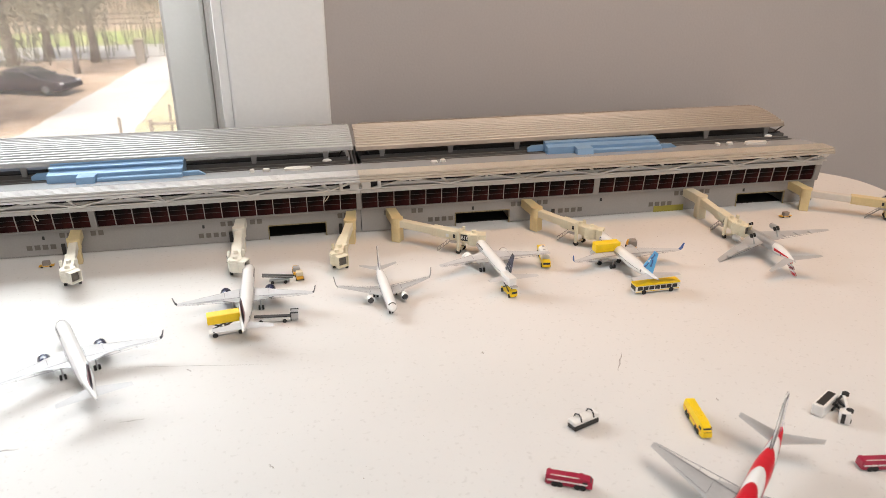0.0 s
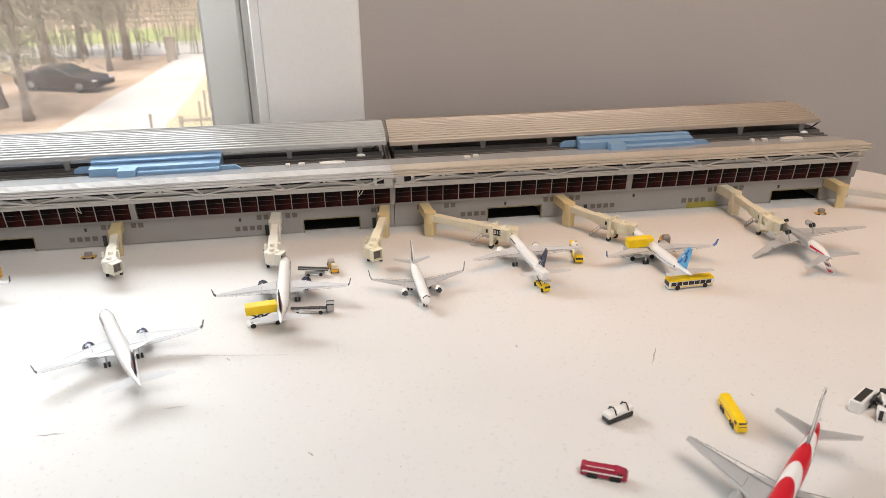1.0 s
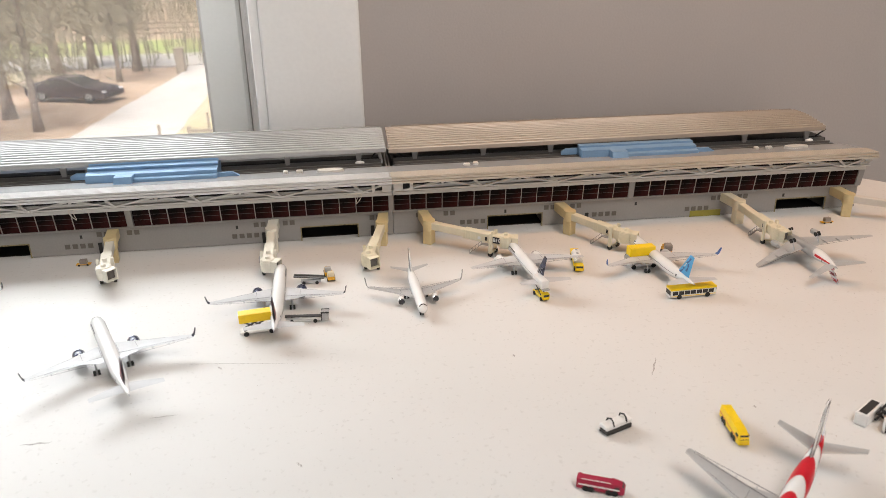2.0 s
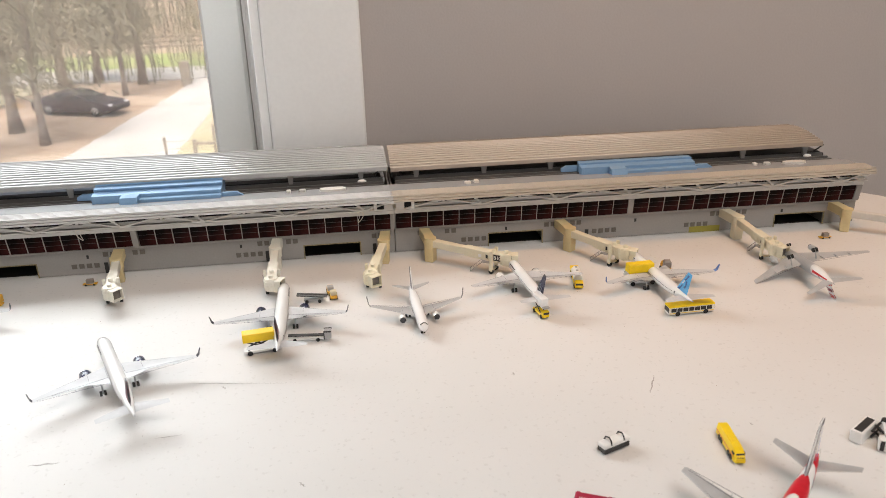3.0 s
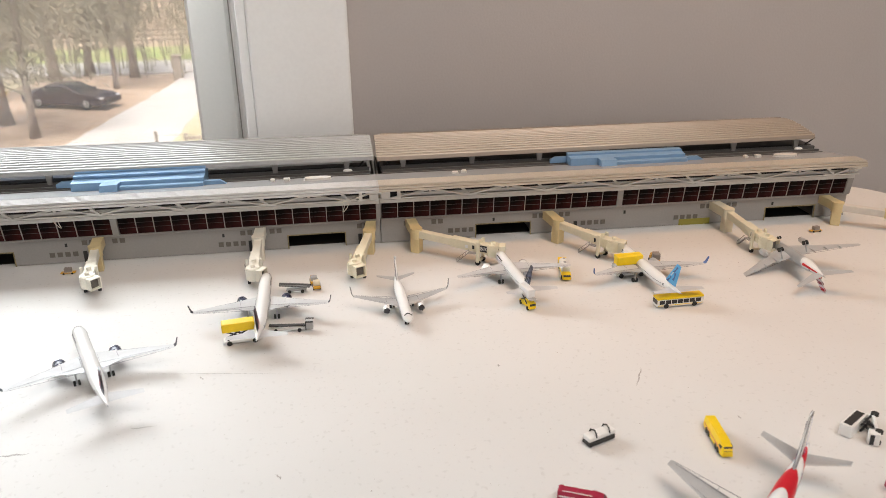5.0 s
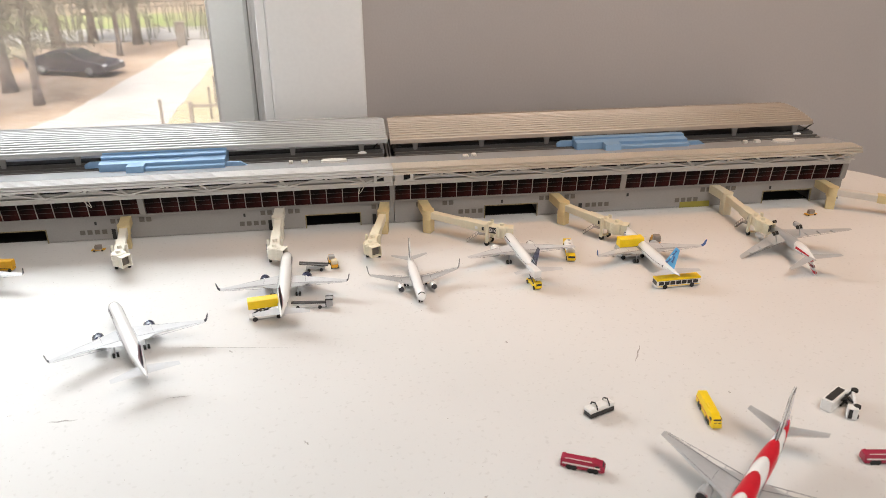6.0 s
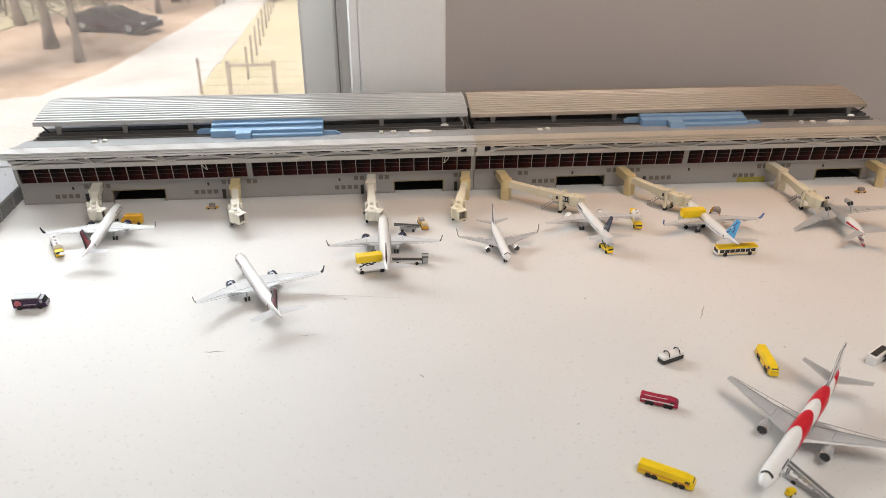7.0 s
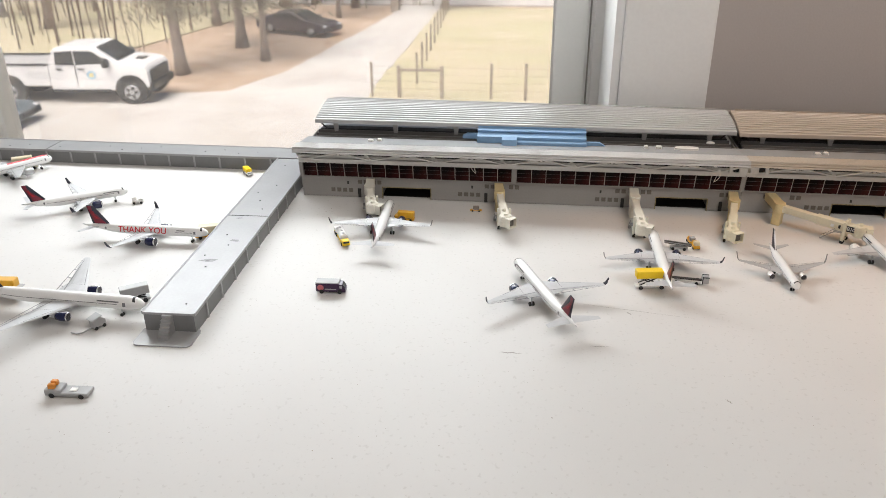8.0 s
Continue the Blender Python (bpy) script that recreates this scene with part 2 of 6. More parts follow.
# window: jambs, sashes, casing, sill, pane
window = thing("window_1", pose(0, 0, 0), "white framed window with an insect screen, looking out on a drive", "window", kind="structure")
part("casing", box(-0.0652, 0.0190, 0.679, WALL_Y - 0.0005, -0.30, WZ1 + 0.08, 0.0025, None, 2), M["trim"], window)
part("casing", box(-0.960, -0.877, 0.679, WALL_Y - 0.0005, -0.30, WZ1 + 0.08, 0.0025, None, 2), M["trim"], window)
part("casing", box(-0.8765, -0.0645, 0.679, WALL_Y - 0.0005, WZ1, WZ1 + 0.08, 0.0025, None, 2), M["trim"], window)
part("jamb", prism([(-0.0655, 0.682), (-0.0655, 0.838), (-0.0900, 0.838), (-0.0900, 0.778), (-0.0875, 0.778), (-0.0868, 0.772), (-0.0780, 0.766), (-0.0755, 0.700), (-0.0730, 0.682)], -0.114, WZ1, axis="z"), M["trim"], window)
part("jamb", prism([(-0.8765, 0.682), (-0.8765, 0.838), (-0.8465, 0.838), (-0.8465, 0.790), (-0.8550, 0.788), (-0.8565, 0.740), (-0.8630, 0.738), (-0.8640, 0.682)], -0.114, WZ1, axis="z"), M["trim"], window)
part("gasket", box(-0.0918, -0.0902, 0.784, 0.800, -0.11, WZ1 - 0.02), M["gasket"], window, "dark grey weather strip")
part("gasket", box(-0.8463, -0.8252, 0.786, 0.800, -0.11, WZ1 - 0.02), M["gasket"], window, "dark grey weather strip")
part("sash", box(-0.1310, -0.0920, 0.780, 0.815, -0.11, WZ1 - 0.02, 0.003), M["vinyl"], window)
part("sash", box(-0.8250, -0.8115, 0.780, 0.815, -0.11, WZ1 - 0.02, 0.003), M["vinyl"], window)
part("sash", box(-0.8113, -0.1312, 0.780, 0.815, -0.1135, -0.062, 0.003), M["vinyl"], window)
part("sash", box(-0.8113, -0.1312, 0.780, 0.815, 0.70, 0.74, 0.003), M["vinyl"], window)
part("sash", box(-0.8113, -0.1312, 0.780, 0.815, WZ1 - 0.06, WZ1 - 0.02, 0.003), M["vinyl"], window)
part("sill", box(-0.972, 0.03, 0.655, 0.838, -0.136, -0.1155, 0.004), M["trim"], window)

gm = bpy.data.materials.new("window_glass")
gm.use_nodes = True
nt = gm.node_tree
for n in list(nt.nodes):
    if n.type != "OUTPUT_MATERIAL":
        nt.nodes.remove(n)
tr, gl, mx, fr = (nt.nodes.new(k) for k in ("ShaderNodeBsdfTransparent", "ShaderNodeBsdfGlossy", "ShaderNodeMixShader", "ShaderNodeFresnel"))
gl.inputs["Roughness"].default_value = 0.02
nt.links.new(fr.outputs[0], mx.inputs[0])
nt.links.new(tr.outputs[0], mx.inputs[1])
nt.links.new(gl.outputs[0], mx.inputs[2])
nt.links.new(mx.outputs[0], nt.nodes["Material Output"].inputs["Surface"])
pane = part("pane", box(-0.813, -0.130, 0.796, 0.800, -0.062, 0.70), gm, window, "clear glass pane")
pane.visible_shadow = False
pane = part("pane", box(-0.813, -0.130, 0.796, 0.800, 0.74, WZ1 - 0.06), gm, window, "clear glass pane")
pane.visible_shadow = False

sm = bpy.data.materials.new("insect_screen")
sm.use_nodes = True
nt = sm.node_tree
for n in list(nt.nodes):
    if n.type != "OUTPUT_MATERIAL":
        nt.nodes.remove(n)
tr, df, tl, ad, mx = (nt.nodes.new(k) for k in ("ShaderNodeBsdfTransparent", "ShaderNodeBsdfDiffuse", "ShaderNodeBsdfTranslucent", "ShaderNodeMixShader", "ShaderNodeMixShader"))
df.inputs["Color"].default_value = tl.inputs["Color"].default_value = (0.75, 0.75, 0.73, 1)
co = nt.nodes.new("ShaderNodeTexCoord")
fac = []
for d in ("X", "Z"):
    w = nt.nodes.new("ShaderNodeTexWave")
    w.bands_direction, w.wave_profile = d, "SIN"
    w.inputs["Scale"].default_value = 210.0
    nt.links.new(co.outputs["Object"], w.inputs["Vector"])
    fac.append(w)
su = nt.nodes.new("ShaderNodeMath")
su.operation = "ADD"
nt.links.new(fac[0].outputs["Fac"], su.inputs[0])
nt.links.new(fac[1].outputs["Fac"], su.inputs[1])
rg = nt.nodes.new("ShaderNodeMapRange")
rg.inputs["From Max"].default_value = 2.0
rg.inputs["To Min"].default_value, rg.inputs["To Max"].default_value = 0.08, 0.18
nt.links.new(su.outputs[0], rg.inputs["Value"])
ad.inputs[0].default_value = 0.7
nt.links.new(df.outputs[0], ad.inputs[1])
nt.links.new(tl.outputs[0], ad.inputs[2])
nt.links.new(rg.outputs[0], mx.inputs[0])
nt.links.new(tr.outputs[0], mx.inputs[1])
nt.links.new(ad.outputs[0], mx.inputs[2])
nt.links.new(mx.outputs[0], nt.nodes["Material Output"].inputs["Surface"])
part("insect_screen", box(-0.817, -0.125, 0.8160, 0.8163, -0.08, 0.72), sm, window, "fine grey insect screen")

# second window, unseen, added behind the camera to go with the fill
window = thing("window_2", pose(0, 0, 0), "unseen white framed window added in the rear wall", "window", kind="structure")
for x in (-0.75, 0.28, 1.30):
    part("sash", box(x, x + 0.05, -3.30, -3.24, 0.05, 1.45, 0.004), M["vinyl"], window)
for z in (0.05, 0.72, 1.40):
    for x in (-0.699, 0.331):
        part("sash", box(x, x + 0.978 if x < 0 else x + 0.968, -3.295, -3.245, z, z + 0.05, 0.004), M["vinyl"], window)

# table: folding table top with round corners
def rounded_rect(x0, x1, y0, y1, r, n=10):
    pts = []
    for cx, cy, a0 in ((x1 - r, y1 - r, 0), (x0 + r, y1 - r, 90), (x0 + r, y0 + r, 180), (x1 - r, y0 + r, 270)):
        for k in range(n + 1):
            a = radians(a0 + 90 * k / n)
            pts.append((cx + r * math.cos(a), cy + r * math.sin(a)))
    return pts

table = thing("folding_table", pose(0, 0, -0.74), "white plastic folding table with round corners", "table")
bm = prism(rounded_rect(-1.33, 0.503, -0.115, 0.648, 0.075), 0.70, 0.74, axis="z")
bmesh.ops.bevel(bm, geom=[e for e in bm.edges if abs(e.verts[0].co.z - e.verts[1].co.z) < 1e-6], offset=0.006, segments=3, affect="EDGES")
part("tabletop", bm, M["table"], table)
for sx in (-1.15, 0.32):
    for sy in (-0.03, 0.56):
        part("leg", tube([(sx, sy, 0), (sx, sy, 0.70)], 0.013, 10), M["midgrey"], table)
    part("crossbar", tube([(sx, -0.03, 0.12), (sx, 0.56, 0.12)], 0.010, 8), M["midgrey"], table)


# ---- terminal modules ----
LEN = 0.3832
def terminal(name, m, label, drop=(0.0, 0.0), bands=((0.0028, 0.1888), (0.1932, 0.3804)), roof_x=(0.0035, 0.3825), wins=(), pairs=(), vents=(), doors=(), front_z=0.0592, front_sag=(0.0, 0.0), low_hall=False, deck="deck", tint=""):
    """One terminal module: x from 0 to LEN, facade at y 0."""
    T = thing(name, m, label, "model building", group="terminal modules")
    W = 0.0012
    openings = ((0.0740, 0.1170), (0.3135, 0.3560))
    # lower wall with two vehicle openings
    xs = [0.0] + [v for o in openings for v in o] + [LEN]
    for a, b in zip(xs[0::2], xs[1::2]):
        part("wall", box(a, b, 0, W, 0.0005, 0.0190), M["facade"], T)
    for a, b in openings:
        part("lintel", box(a, b, 0, W, 0.0106, 0.0190), M["facade"], T)
    part("end_wall", box(0, W, W, 0.098, 0, 0.044), M["facade"], T)
    part("end_wall", box(LEN - W, LEN, W, 0.098, 0, 0.044), M["facade"], T)
    part("rear_wall", box(W, LEN - W, 0.0968, 0.098, 0, 0.0430), M["facade"], T)
    for a, b in openings:
        part("recess", prism([(0.0060, 0.0), (0.028, 0.0), (0.028, 0.012), (0.0014, 0.012), (0.0014, 0.0115), (0.027, 0.0115), (0.027, 0.0004), (0.0060, 0.0004)], a - 0.002, b + 0.002), M["dark"], T, "black open vehicle bay")
        bm = box(a - 0.0008, a, -0.0005, 0.0002, 0, 0.0113)
        box(b, b + 0.0008, -0.0005, 0.0002, 0, 0.0113, 0, bm)
        box(a, b, -0.0005, 0.0002, 0.0106, 0.0113, 0, bm)
        part("bay_frame", bm, M["hazard"], T)
    # upper storey: tilted window band
    y0, y1, z0, z1 = -0.0022, -0.0046, 0.0208, 0.0340
    part("band_sill", prism([(0.0, 0.0186), (-0.0026, 0.0196), (-0.0030, 0.0207), (0.002, 0.0207)], 0, LEN), M["facade"], T)
    part("band_head", prism([(y1 - 0.0012, z1), (y1 - 0.0012, z1 + 0.0026), (0.004, z1 + 0.0026), (0.004, z1)], 0, LEN), M["truss"], T)
    part("band_back", prism([(y0 + 0.0022, z0), (y1 + 0.0022, z1), (0.003, z1), (0.003, z0)], 0.0015, LEN - 0.0015), M["dark"], T)
    for c0, c1 in ((-0.0004, bands[0][0]), (bands[0][1], bands[1][0]), (bands[1][1], LEN)):
        part("band_column", prism([(y0 - 0.0008, z0 - 0.0005), (y1 - 0.0008, z1 + 0.0005), (y1 + 0.003, z1 + 0.0005), (y0 + 0.003, z0 - 0.0005)], c0, c1), M["facade"], T)
    pane_me = None
    n = 15
    for c0, c1 in bands:
        step = (c1 - c0) / n
        for i in range(n):
            if pane_me is None:
                pane_me = finish("pane", prism([(y0, z0), (y1, z1), (y1 + 0.001, z1), (y0 + 0.001, z0)], 0, step - 0.0007), M["glassband"])
                mul_me = finish("mullion", prism([(y0 - 0.0003, z0), (y1 - 0.0003, z1), (y1 + 0.001, z1), (y0 + 0.001, z0)], 0, 0.00045), M["mullion"])
                rail2_me = finish("transom", prism([(-0.0041, 0.0296), (-0.0041, 0.02975), (-0.0034, 0.02975), (-0.0034, 0.0296)], 0, step - 0.0008), M["transom"])
                rail_me = finish("transom", prism([(-0.0034, 0.0256), (-0.0034, 0.02575), (-0.0027, 0.02575), (-0.0027, 0.0256)], 0, step - 0.0008), M["transom"])
            for me, dx in ((pane_me, 0.0007), (mul_me, 0.0), (rail_me, 0.0007), (rail2_me, 0.0007)):
                if me is mul_me and i == 0:
                    continue
                o = new(me.name.split(".")[0], me)
                o.parent = T
                o.matrix_local = Matrix.Translation((c0 + i * step + dx, 0, 0))
    # truss under the eave
    bay = 0.0588
    part("truss_chord", box(0, LEN, -0.0105, -0.0085, 0.0384, 0.0393), M["truss"], T)
    part("truss_panel", box(0.001, LEN - 0.001, -0.0076, -0.0070, 0.0396, 0.0419), M["truss"], T)
    part("truss_back", box(0.001, LEN - 0.001, 0.0000, 0.0012, 0.0372, 0.0478), M["dark"], T)
    x = 0.008
    while x < LEN - 0.01:
        up = min(x + bay / 2, LEN - 0.004)
        part("strut", bar((x, -0.0100, 0.0390), (up, -0.0100, 0.0448), 0.0014, 0.0013), M["truss"], T)
        if x + bay < LEN:
            part("strut", bar((up, -0.0100, 0.0448), (x + bay, -0.0100, 0.0390), 0.0014, 0.0013), M["truss"], T)
            part("strut", bar((x + bay + 0.001, -0.0104, 0.0386), (x + bay - 0.0065, -0.0104, 0.0456), 0.0014, 0.0017), M["truss"], T)
        part("post", box(up - 0.0009, up + 0.0009, -0.0110, -0.0094, 0.0420, 0.0466), M["truss"], T)
        x += bay
    for a, b in ((0.0, 0.0075), (LEN - 0.0075, LEN)):
        part("end_bracket", prism([(-0.0120, 0.0470), (-0.0120, 0.0440), (-0.0040, 0.0374), (0.0, 0.0374), (0.0, 0.0470)], a, a + 0.0012 if a == 0 else a + 0.0075), M["truss"], T)
    ends = (0.001, 0.0075, 0.0128, 0.0152) if "end module" in label else (LEN - 0.0075, LEN - 0.001, LEN - 0.0152, LEN - 0.0128)
    part("end_block", box(ends[0], ends[1], -0.0108, -0.0020, 0.0386, 0.0463), M["truss"], T)
    part("end_post", box(ends[2], ends[3], -0.0108, -0.0085, 0.0386, 0.0463), M["truss"], T)
    # solid dark box drawn as the shade between block and post
    part("end_recess", box(min(ends[1], ends[3]), max(ends[0], ends[2]), -0.0086, -0.0078, 0.0393, 0.0460), M["dark"], T)
    # front roof: ribbed eave, then a flat deck that falls to the channel
    prof = [(-0.0158, 0.0459), (-0.0158, 0.0474), (-0.0144, 0.0474), (-0.0144, 0.0479), (-0.0152, 0.0479), (-0.0152, 0.0492), (-0.0136, 0.0492), (-0.0136, 0.0497), (-0.0141, 0.0497), (-0.0141, 0.0508)]
    for k in range(5):
        ya = -0.0120 + 0.0030 * k
        zz = 0.0507 - 0.00010 * k
        prof += [(ya, zz), (ya + 0.0002, zz - 0.0012), (ya + 0.0012, zz - 0.0012), (ya + 0.0015, zz - 0.0001)]
    prof += [(0.0030, 0.0496), (0.0030, 0.0462)]
    part("roof_deck", prism([(0.0031, 0.0440), (0.0031, 0.0490), (0.0340, 0.0455), (0.0340, 0.0435)], -0.0018, LEN + 0.0018 if "end" in label else LEN - 0.0006), M["roofdeck"], T)
    part("front_roof", prism(prof, -0.0022, LEN + 0.0022 if "end" in label else LEN - 0.0004), M["eave" + tint], T)
    # channel behind the deck
    part("channel", prism([(0.0342, 0.0410), (0.0342, 0.0462), (0.0356, 0.0462), (0.0356, 0.0440), (0.0400, 0.0440), (0.0400, 0.0468), (0.0415, 0.0468), (0.0415, 0.0445), (0.0480, 0.0445), (0.0480, 0.0480), (0.0490, 0.0480), (0.0490, 0.0410)], 0.0045, LEN - 0.0045), M["rail"], T)
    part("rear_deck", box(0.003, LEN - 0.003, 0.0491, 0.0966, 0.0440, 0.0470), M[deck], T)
    part("platform_edge", box(0.006, LEN - 0.006, 0.0500, 0.0600, 0.0471, 0.0486, 0.0003), M["channel"], T)
    # ribbed curved roof
    def arc(u):
        return 0.0415 + 0.0520 * u, front_z + (0.0662 - front_z) * math.sin(min(1, u * 1.02) * math.pi / 2)
    top, ribs = [], 12
    for i in range(ribs):
        for du, dz in ((0.0, -0.0026), (0.05, 0.0), (0.14, 0.0005), (0.34, 0.0007), (0.52, 0.0005), (0.61, 0.0), (0.66, -0.0026)):
            y, z = arc((i + du) / ribs)
            top.append((y, z + dz))
    top.append(arc(1.0))
    low = [(y, z - 0.0032) for y, z in (arc(u / 8) for u in range(8, -1, -1))]
    def sag(b):
        for v in b.verts:
            w = max(0.0, (v.co.y - 0.0415) / 0.052)
            v.co.z -= (1 - w) * (front_sag[0] + (front_sag[1] - front_sag[0]) * v.co.x / LEN) if v.co.y < 0.0935 else 0.0
            v.co.z -= w * (drop[0] + (drop[1] - drop[0]) * v.co.x / LEN)
        return b
    part("curved_roof", sag(prism(top + low, roof_x[0], roof_x[1])), M["roof" + tint], T, "ribbed curved roof")
    part("roof_ridge", sag(prism([(0.0925, 0.0650), (0.0925, 0.0670), (0.0958, 0.0670), (0.0958, 0.0600), (0.0945, 0.0600), (0.0945, 0.0650)], roof_x[0] + 0.0055, roof_x[1] - 0.002)), M["roof" + tint], T)
    for i in range(7):
        xx = 0.022 + 0.0565 * i
        part("roof_post", prism([(xx - 0.0030, front_z - 0.0012), (xx + 0.0030, front_z - 0.0012), (xx + 0.0016, 0.0470), (xx - 0.0016, 0.0470)], 0.0465, 0.0485, axis="y"), M["facade"], T)
    part("end_strut", bar((0.006, 0.046, front_z - 0.0015), (0.012, 0.052, 0.0472), 0.0012, 0.0012), M["channel"], T)
    part("end_strut", bar((LEN - 0.006, 0.046, front_z - 0.0015), (LEN - 0.012, 0.052, 0.0472), 0.0012, 0.0012), M["channel"], T)
    # small roof units
    for ux, uy, w in ((0.058, 0.017, 0.005), (0.066, 0.020, 0.004), (0.302, 0.0225, 0.0035), (0.312, 0.0225, 0.005)):
        part("roof_unit", box(ux, ux + w, uy, uy + 0.004, 0.0462, 0.0490, 0.0006), M["truss"], T)
    b = bmesh.new()
    bmesh.ops.create_cone(b, cap_ends=True, segments=28, radius1=0.5, radius2=0.48, depth=1.0)
    bmesh.ops.transform(b, matrix=Matrix.Translation((0.338, 0.0235, 0.0475)) @ Matrix.Diagonal((0.021, 0.0085, 0.0022, 1)), verts=b.verts)
    part("roof_hatch", b, M["truss"], T)
    b = bmesh.new()
    bmesh.ops.create_uvsphere(b, u_segments=12, v_segments=8, radius=1.0)
    bmesh.ops.transform(b, matrix=Matrix.Translation((0.3615, 0.043, 0.0470)) @ Matrix.Diagonal((0.0038, 0.002, 0.0016, 1)), verts=b.verts)
    part("roof_dome", b, M["trim"], T, "white plastic dome", smooth=True)
    # blue train hall on the roof
    shape = [(0.0270, 0.0446), (0.0270, 0.0522), (0.0360, 0.0532), (0.0360, 0.0552), (0.0415, 0.0558), (0.0415, 0.0575), (0.0500, 0.0578), (0.0500, 0.0446)]
    if low_hall:
        shape = [(0.0270, 0.0446), (0.0270, 0.0520), (0.0345, 0.0526), (0.0345, 0.0538), (0.0408, 0.0542), (0.0408, 0.0446)]
    hall = part("train_hall", prism(shape, 0.1560, 0.2525), M["blue"], T, "pale blue stepped roof hall")
    part("hall_bay", prism([(0.0165, 0.0462), (0.0190, 0.0520), (0.0269, 0.0522), (0.0269, 0.0446)], 0.1785, 0.1915), M["blue"], hall)
    part("hall_step", box(0.1917, 0.2525, 0.0215, 0.0269, 0.0458, 0.0496, 0.0004), M["blue"], hall)
    part("hall_fin", prism([(0.1420, 0.0490), (0.1460, 0.0512), (0.1559, 0.0512), (0.1559, 0.0462), (0.1420, 0.0462)], 0.0385, 0.0410, axis="y"), M["blue"], hall)
    part("hall_fin", prism([(0.2690, 0.0462), (0.2640, 0.0494), (0.2526, 0.0494), (0.2526, 0.0462)], 0.0270, 0.0300, axis="y"), M["blue"], hall)
    part("hall_rail", box(0.1565, 0.2520, 0.0346, 0.0354, shape[3][1] - 0.0004, shape[3][1] + 0.0004), M["blue"], hall)
    # printed windows and doors on the lower wall, gate by gate
    win_me = finish("window", box(0, 0.0036, -0.0004, 0.0002, 0, 0.0036), M["winpane"])
    small_me = finish("vent", box(0, 0.0016, -0.0004, 0.0002, 0, 0.0026), M["channel"])
    door_me = finish("door", box(0, 0.0028, -0.0006, 0.0002, 0, 0.0085), M["channel"])
    spots = [(win_me, x + 0.0054 * k, 0.0052) for x in wins for k in range(4)] + [(win_me, x + 0.0052 * k, 0.0134) for x in pairs for k in range(2)]
    spots += [(small_me, x, 0.0128) for x in vents] + [(door_me, x, 0.0003) for x in doors]
    for me, gx, gz in spots:
        o = new(me.name.split(".")[0], me)
        o.parent = T
        o.matrix_local = Matrix.Translation((gx, 0, gz))
    return T

terminal("airport_terminal", pose(-0.3502, 0.5528, 0, 0, 0, 0.37), "grey plastic toy airport terminal with pale blue roof hall", (0.0, 0.0030),
              wins=(0.0265, 0.1418, 0.2618), pairs=(0.0515, 0.0640, 0.1655, 0.1868, 0.2785, 0.3000, 0.3655), vents=(0.0415, 0.1535, 0.2652), doors=(0.0510, 0.1652, 0.2838, 0.3660), front_sag=(0.0, 0.0010))
# deck "channel": shade under this curved roof is put into the deck colour
T2 = terminal("airport_terminal", pose(0.0335, 0.5553, 0, 0, 0, -0.37), "grey plastic toy airport terminal, end module by the wall", (0.0030, 0.0038), ((0.0004, 0.1855), (0.1900, 0.3782)), (0.0008, 0.3738),
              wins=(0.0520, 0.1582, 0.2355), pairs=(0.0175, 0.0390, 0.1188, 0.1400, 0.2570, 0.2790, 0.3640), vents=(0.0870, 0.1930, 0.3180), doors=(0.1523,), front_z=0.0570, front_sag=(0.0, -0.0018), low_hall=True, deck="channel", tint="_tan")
part("label_strip", box(0.2400, 0.2660, -0.0005, 0.0002, 0.0002, 0.0052), mat("olive_label", (0.30, 0.26, 0.04), 0.5), T2, "olive yellow strip")


# ---- grey pier and rear barrier ----
def barrier(name, m, length, width, height, label, rib_step=0.0265, joints=(0.155,)):
    """A long low hall along x from 0 to length: a flat lid with lips over ribbed side walls."""
    B = thing(name, m, label, "model building")
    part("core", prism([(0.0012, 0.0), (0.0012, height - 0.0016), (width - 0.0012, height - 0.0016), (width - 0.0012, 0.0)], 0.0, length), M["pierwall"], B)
    part("lid", prism([(0, height - 0.0016), (0, height + 0.0006), (0.0008, height + 0.0006), (0.0014, height), (width - 0.0014, height), (width - 0.0008, height + 0.0006), (width, height + 0.0006), (width, height - 0.0016)], 0.0, length), M["pier"], B)
    rib = finish("rib", box(-0.0008, 0.0008, 0.0004, 0.0013, 0.0, height - 0.0016), M["pier"])
    rib2 = finish("rib", box(-0.0008, 0.0008, width - 0.0013, width - 0.0004, 0.0, height - 0.0016), M["pier"])
    k = 0.02
    while k < length:
        for me in (rib, rib2):
            o = new("rib", me)
            o.parent = B
            o.matrix_local = Matrix.Translation((k, 0, 0))
        k += rib_step
    hole = bmesh.new()
    bmesh.ops.create_cone(hole, cap_ends=True, segments=10, radius1=0.0006, radius2=0.0006, depth=0.0004)
    hole = finish("pin_hole", hole, M["dark"])
    k = 0.012
    i = 0
    while k < length:
        o = new("pin_hole", hole)
        o.parent = B
        o.matrix_local = Matrix.Translation((k, width * (0.30 + 0.42 * ((i * 7) % 5) / 4), height + 0.0001))
        k += 0.018 if i % 4 else 0.052
        i += 1
    for s in joints:
        if s < length:
            part("joint", box(s, s + 0.0006, 0.0005, width - 0.0005, height - 0.0002, height + 0.00025), M["channel"], B)
    return B

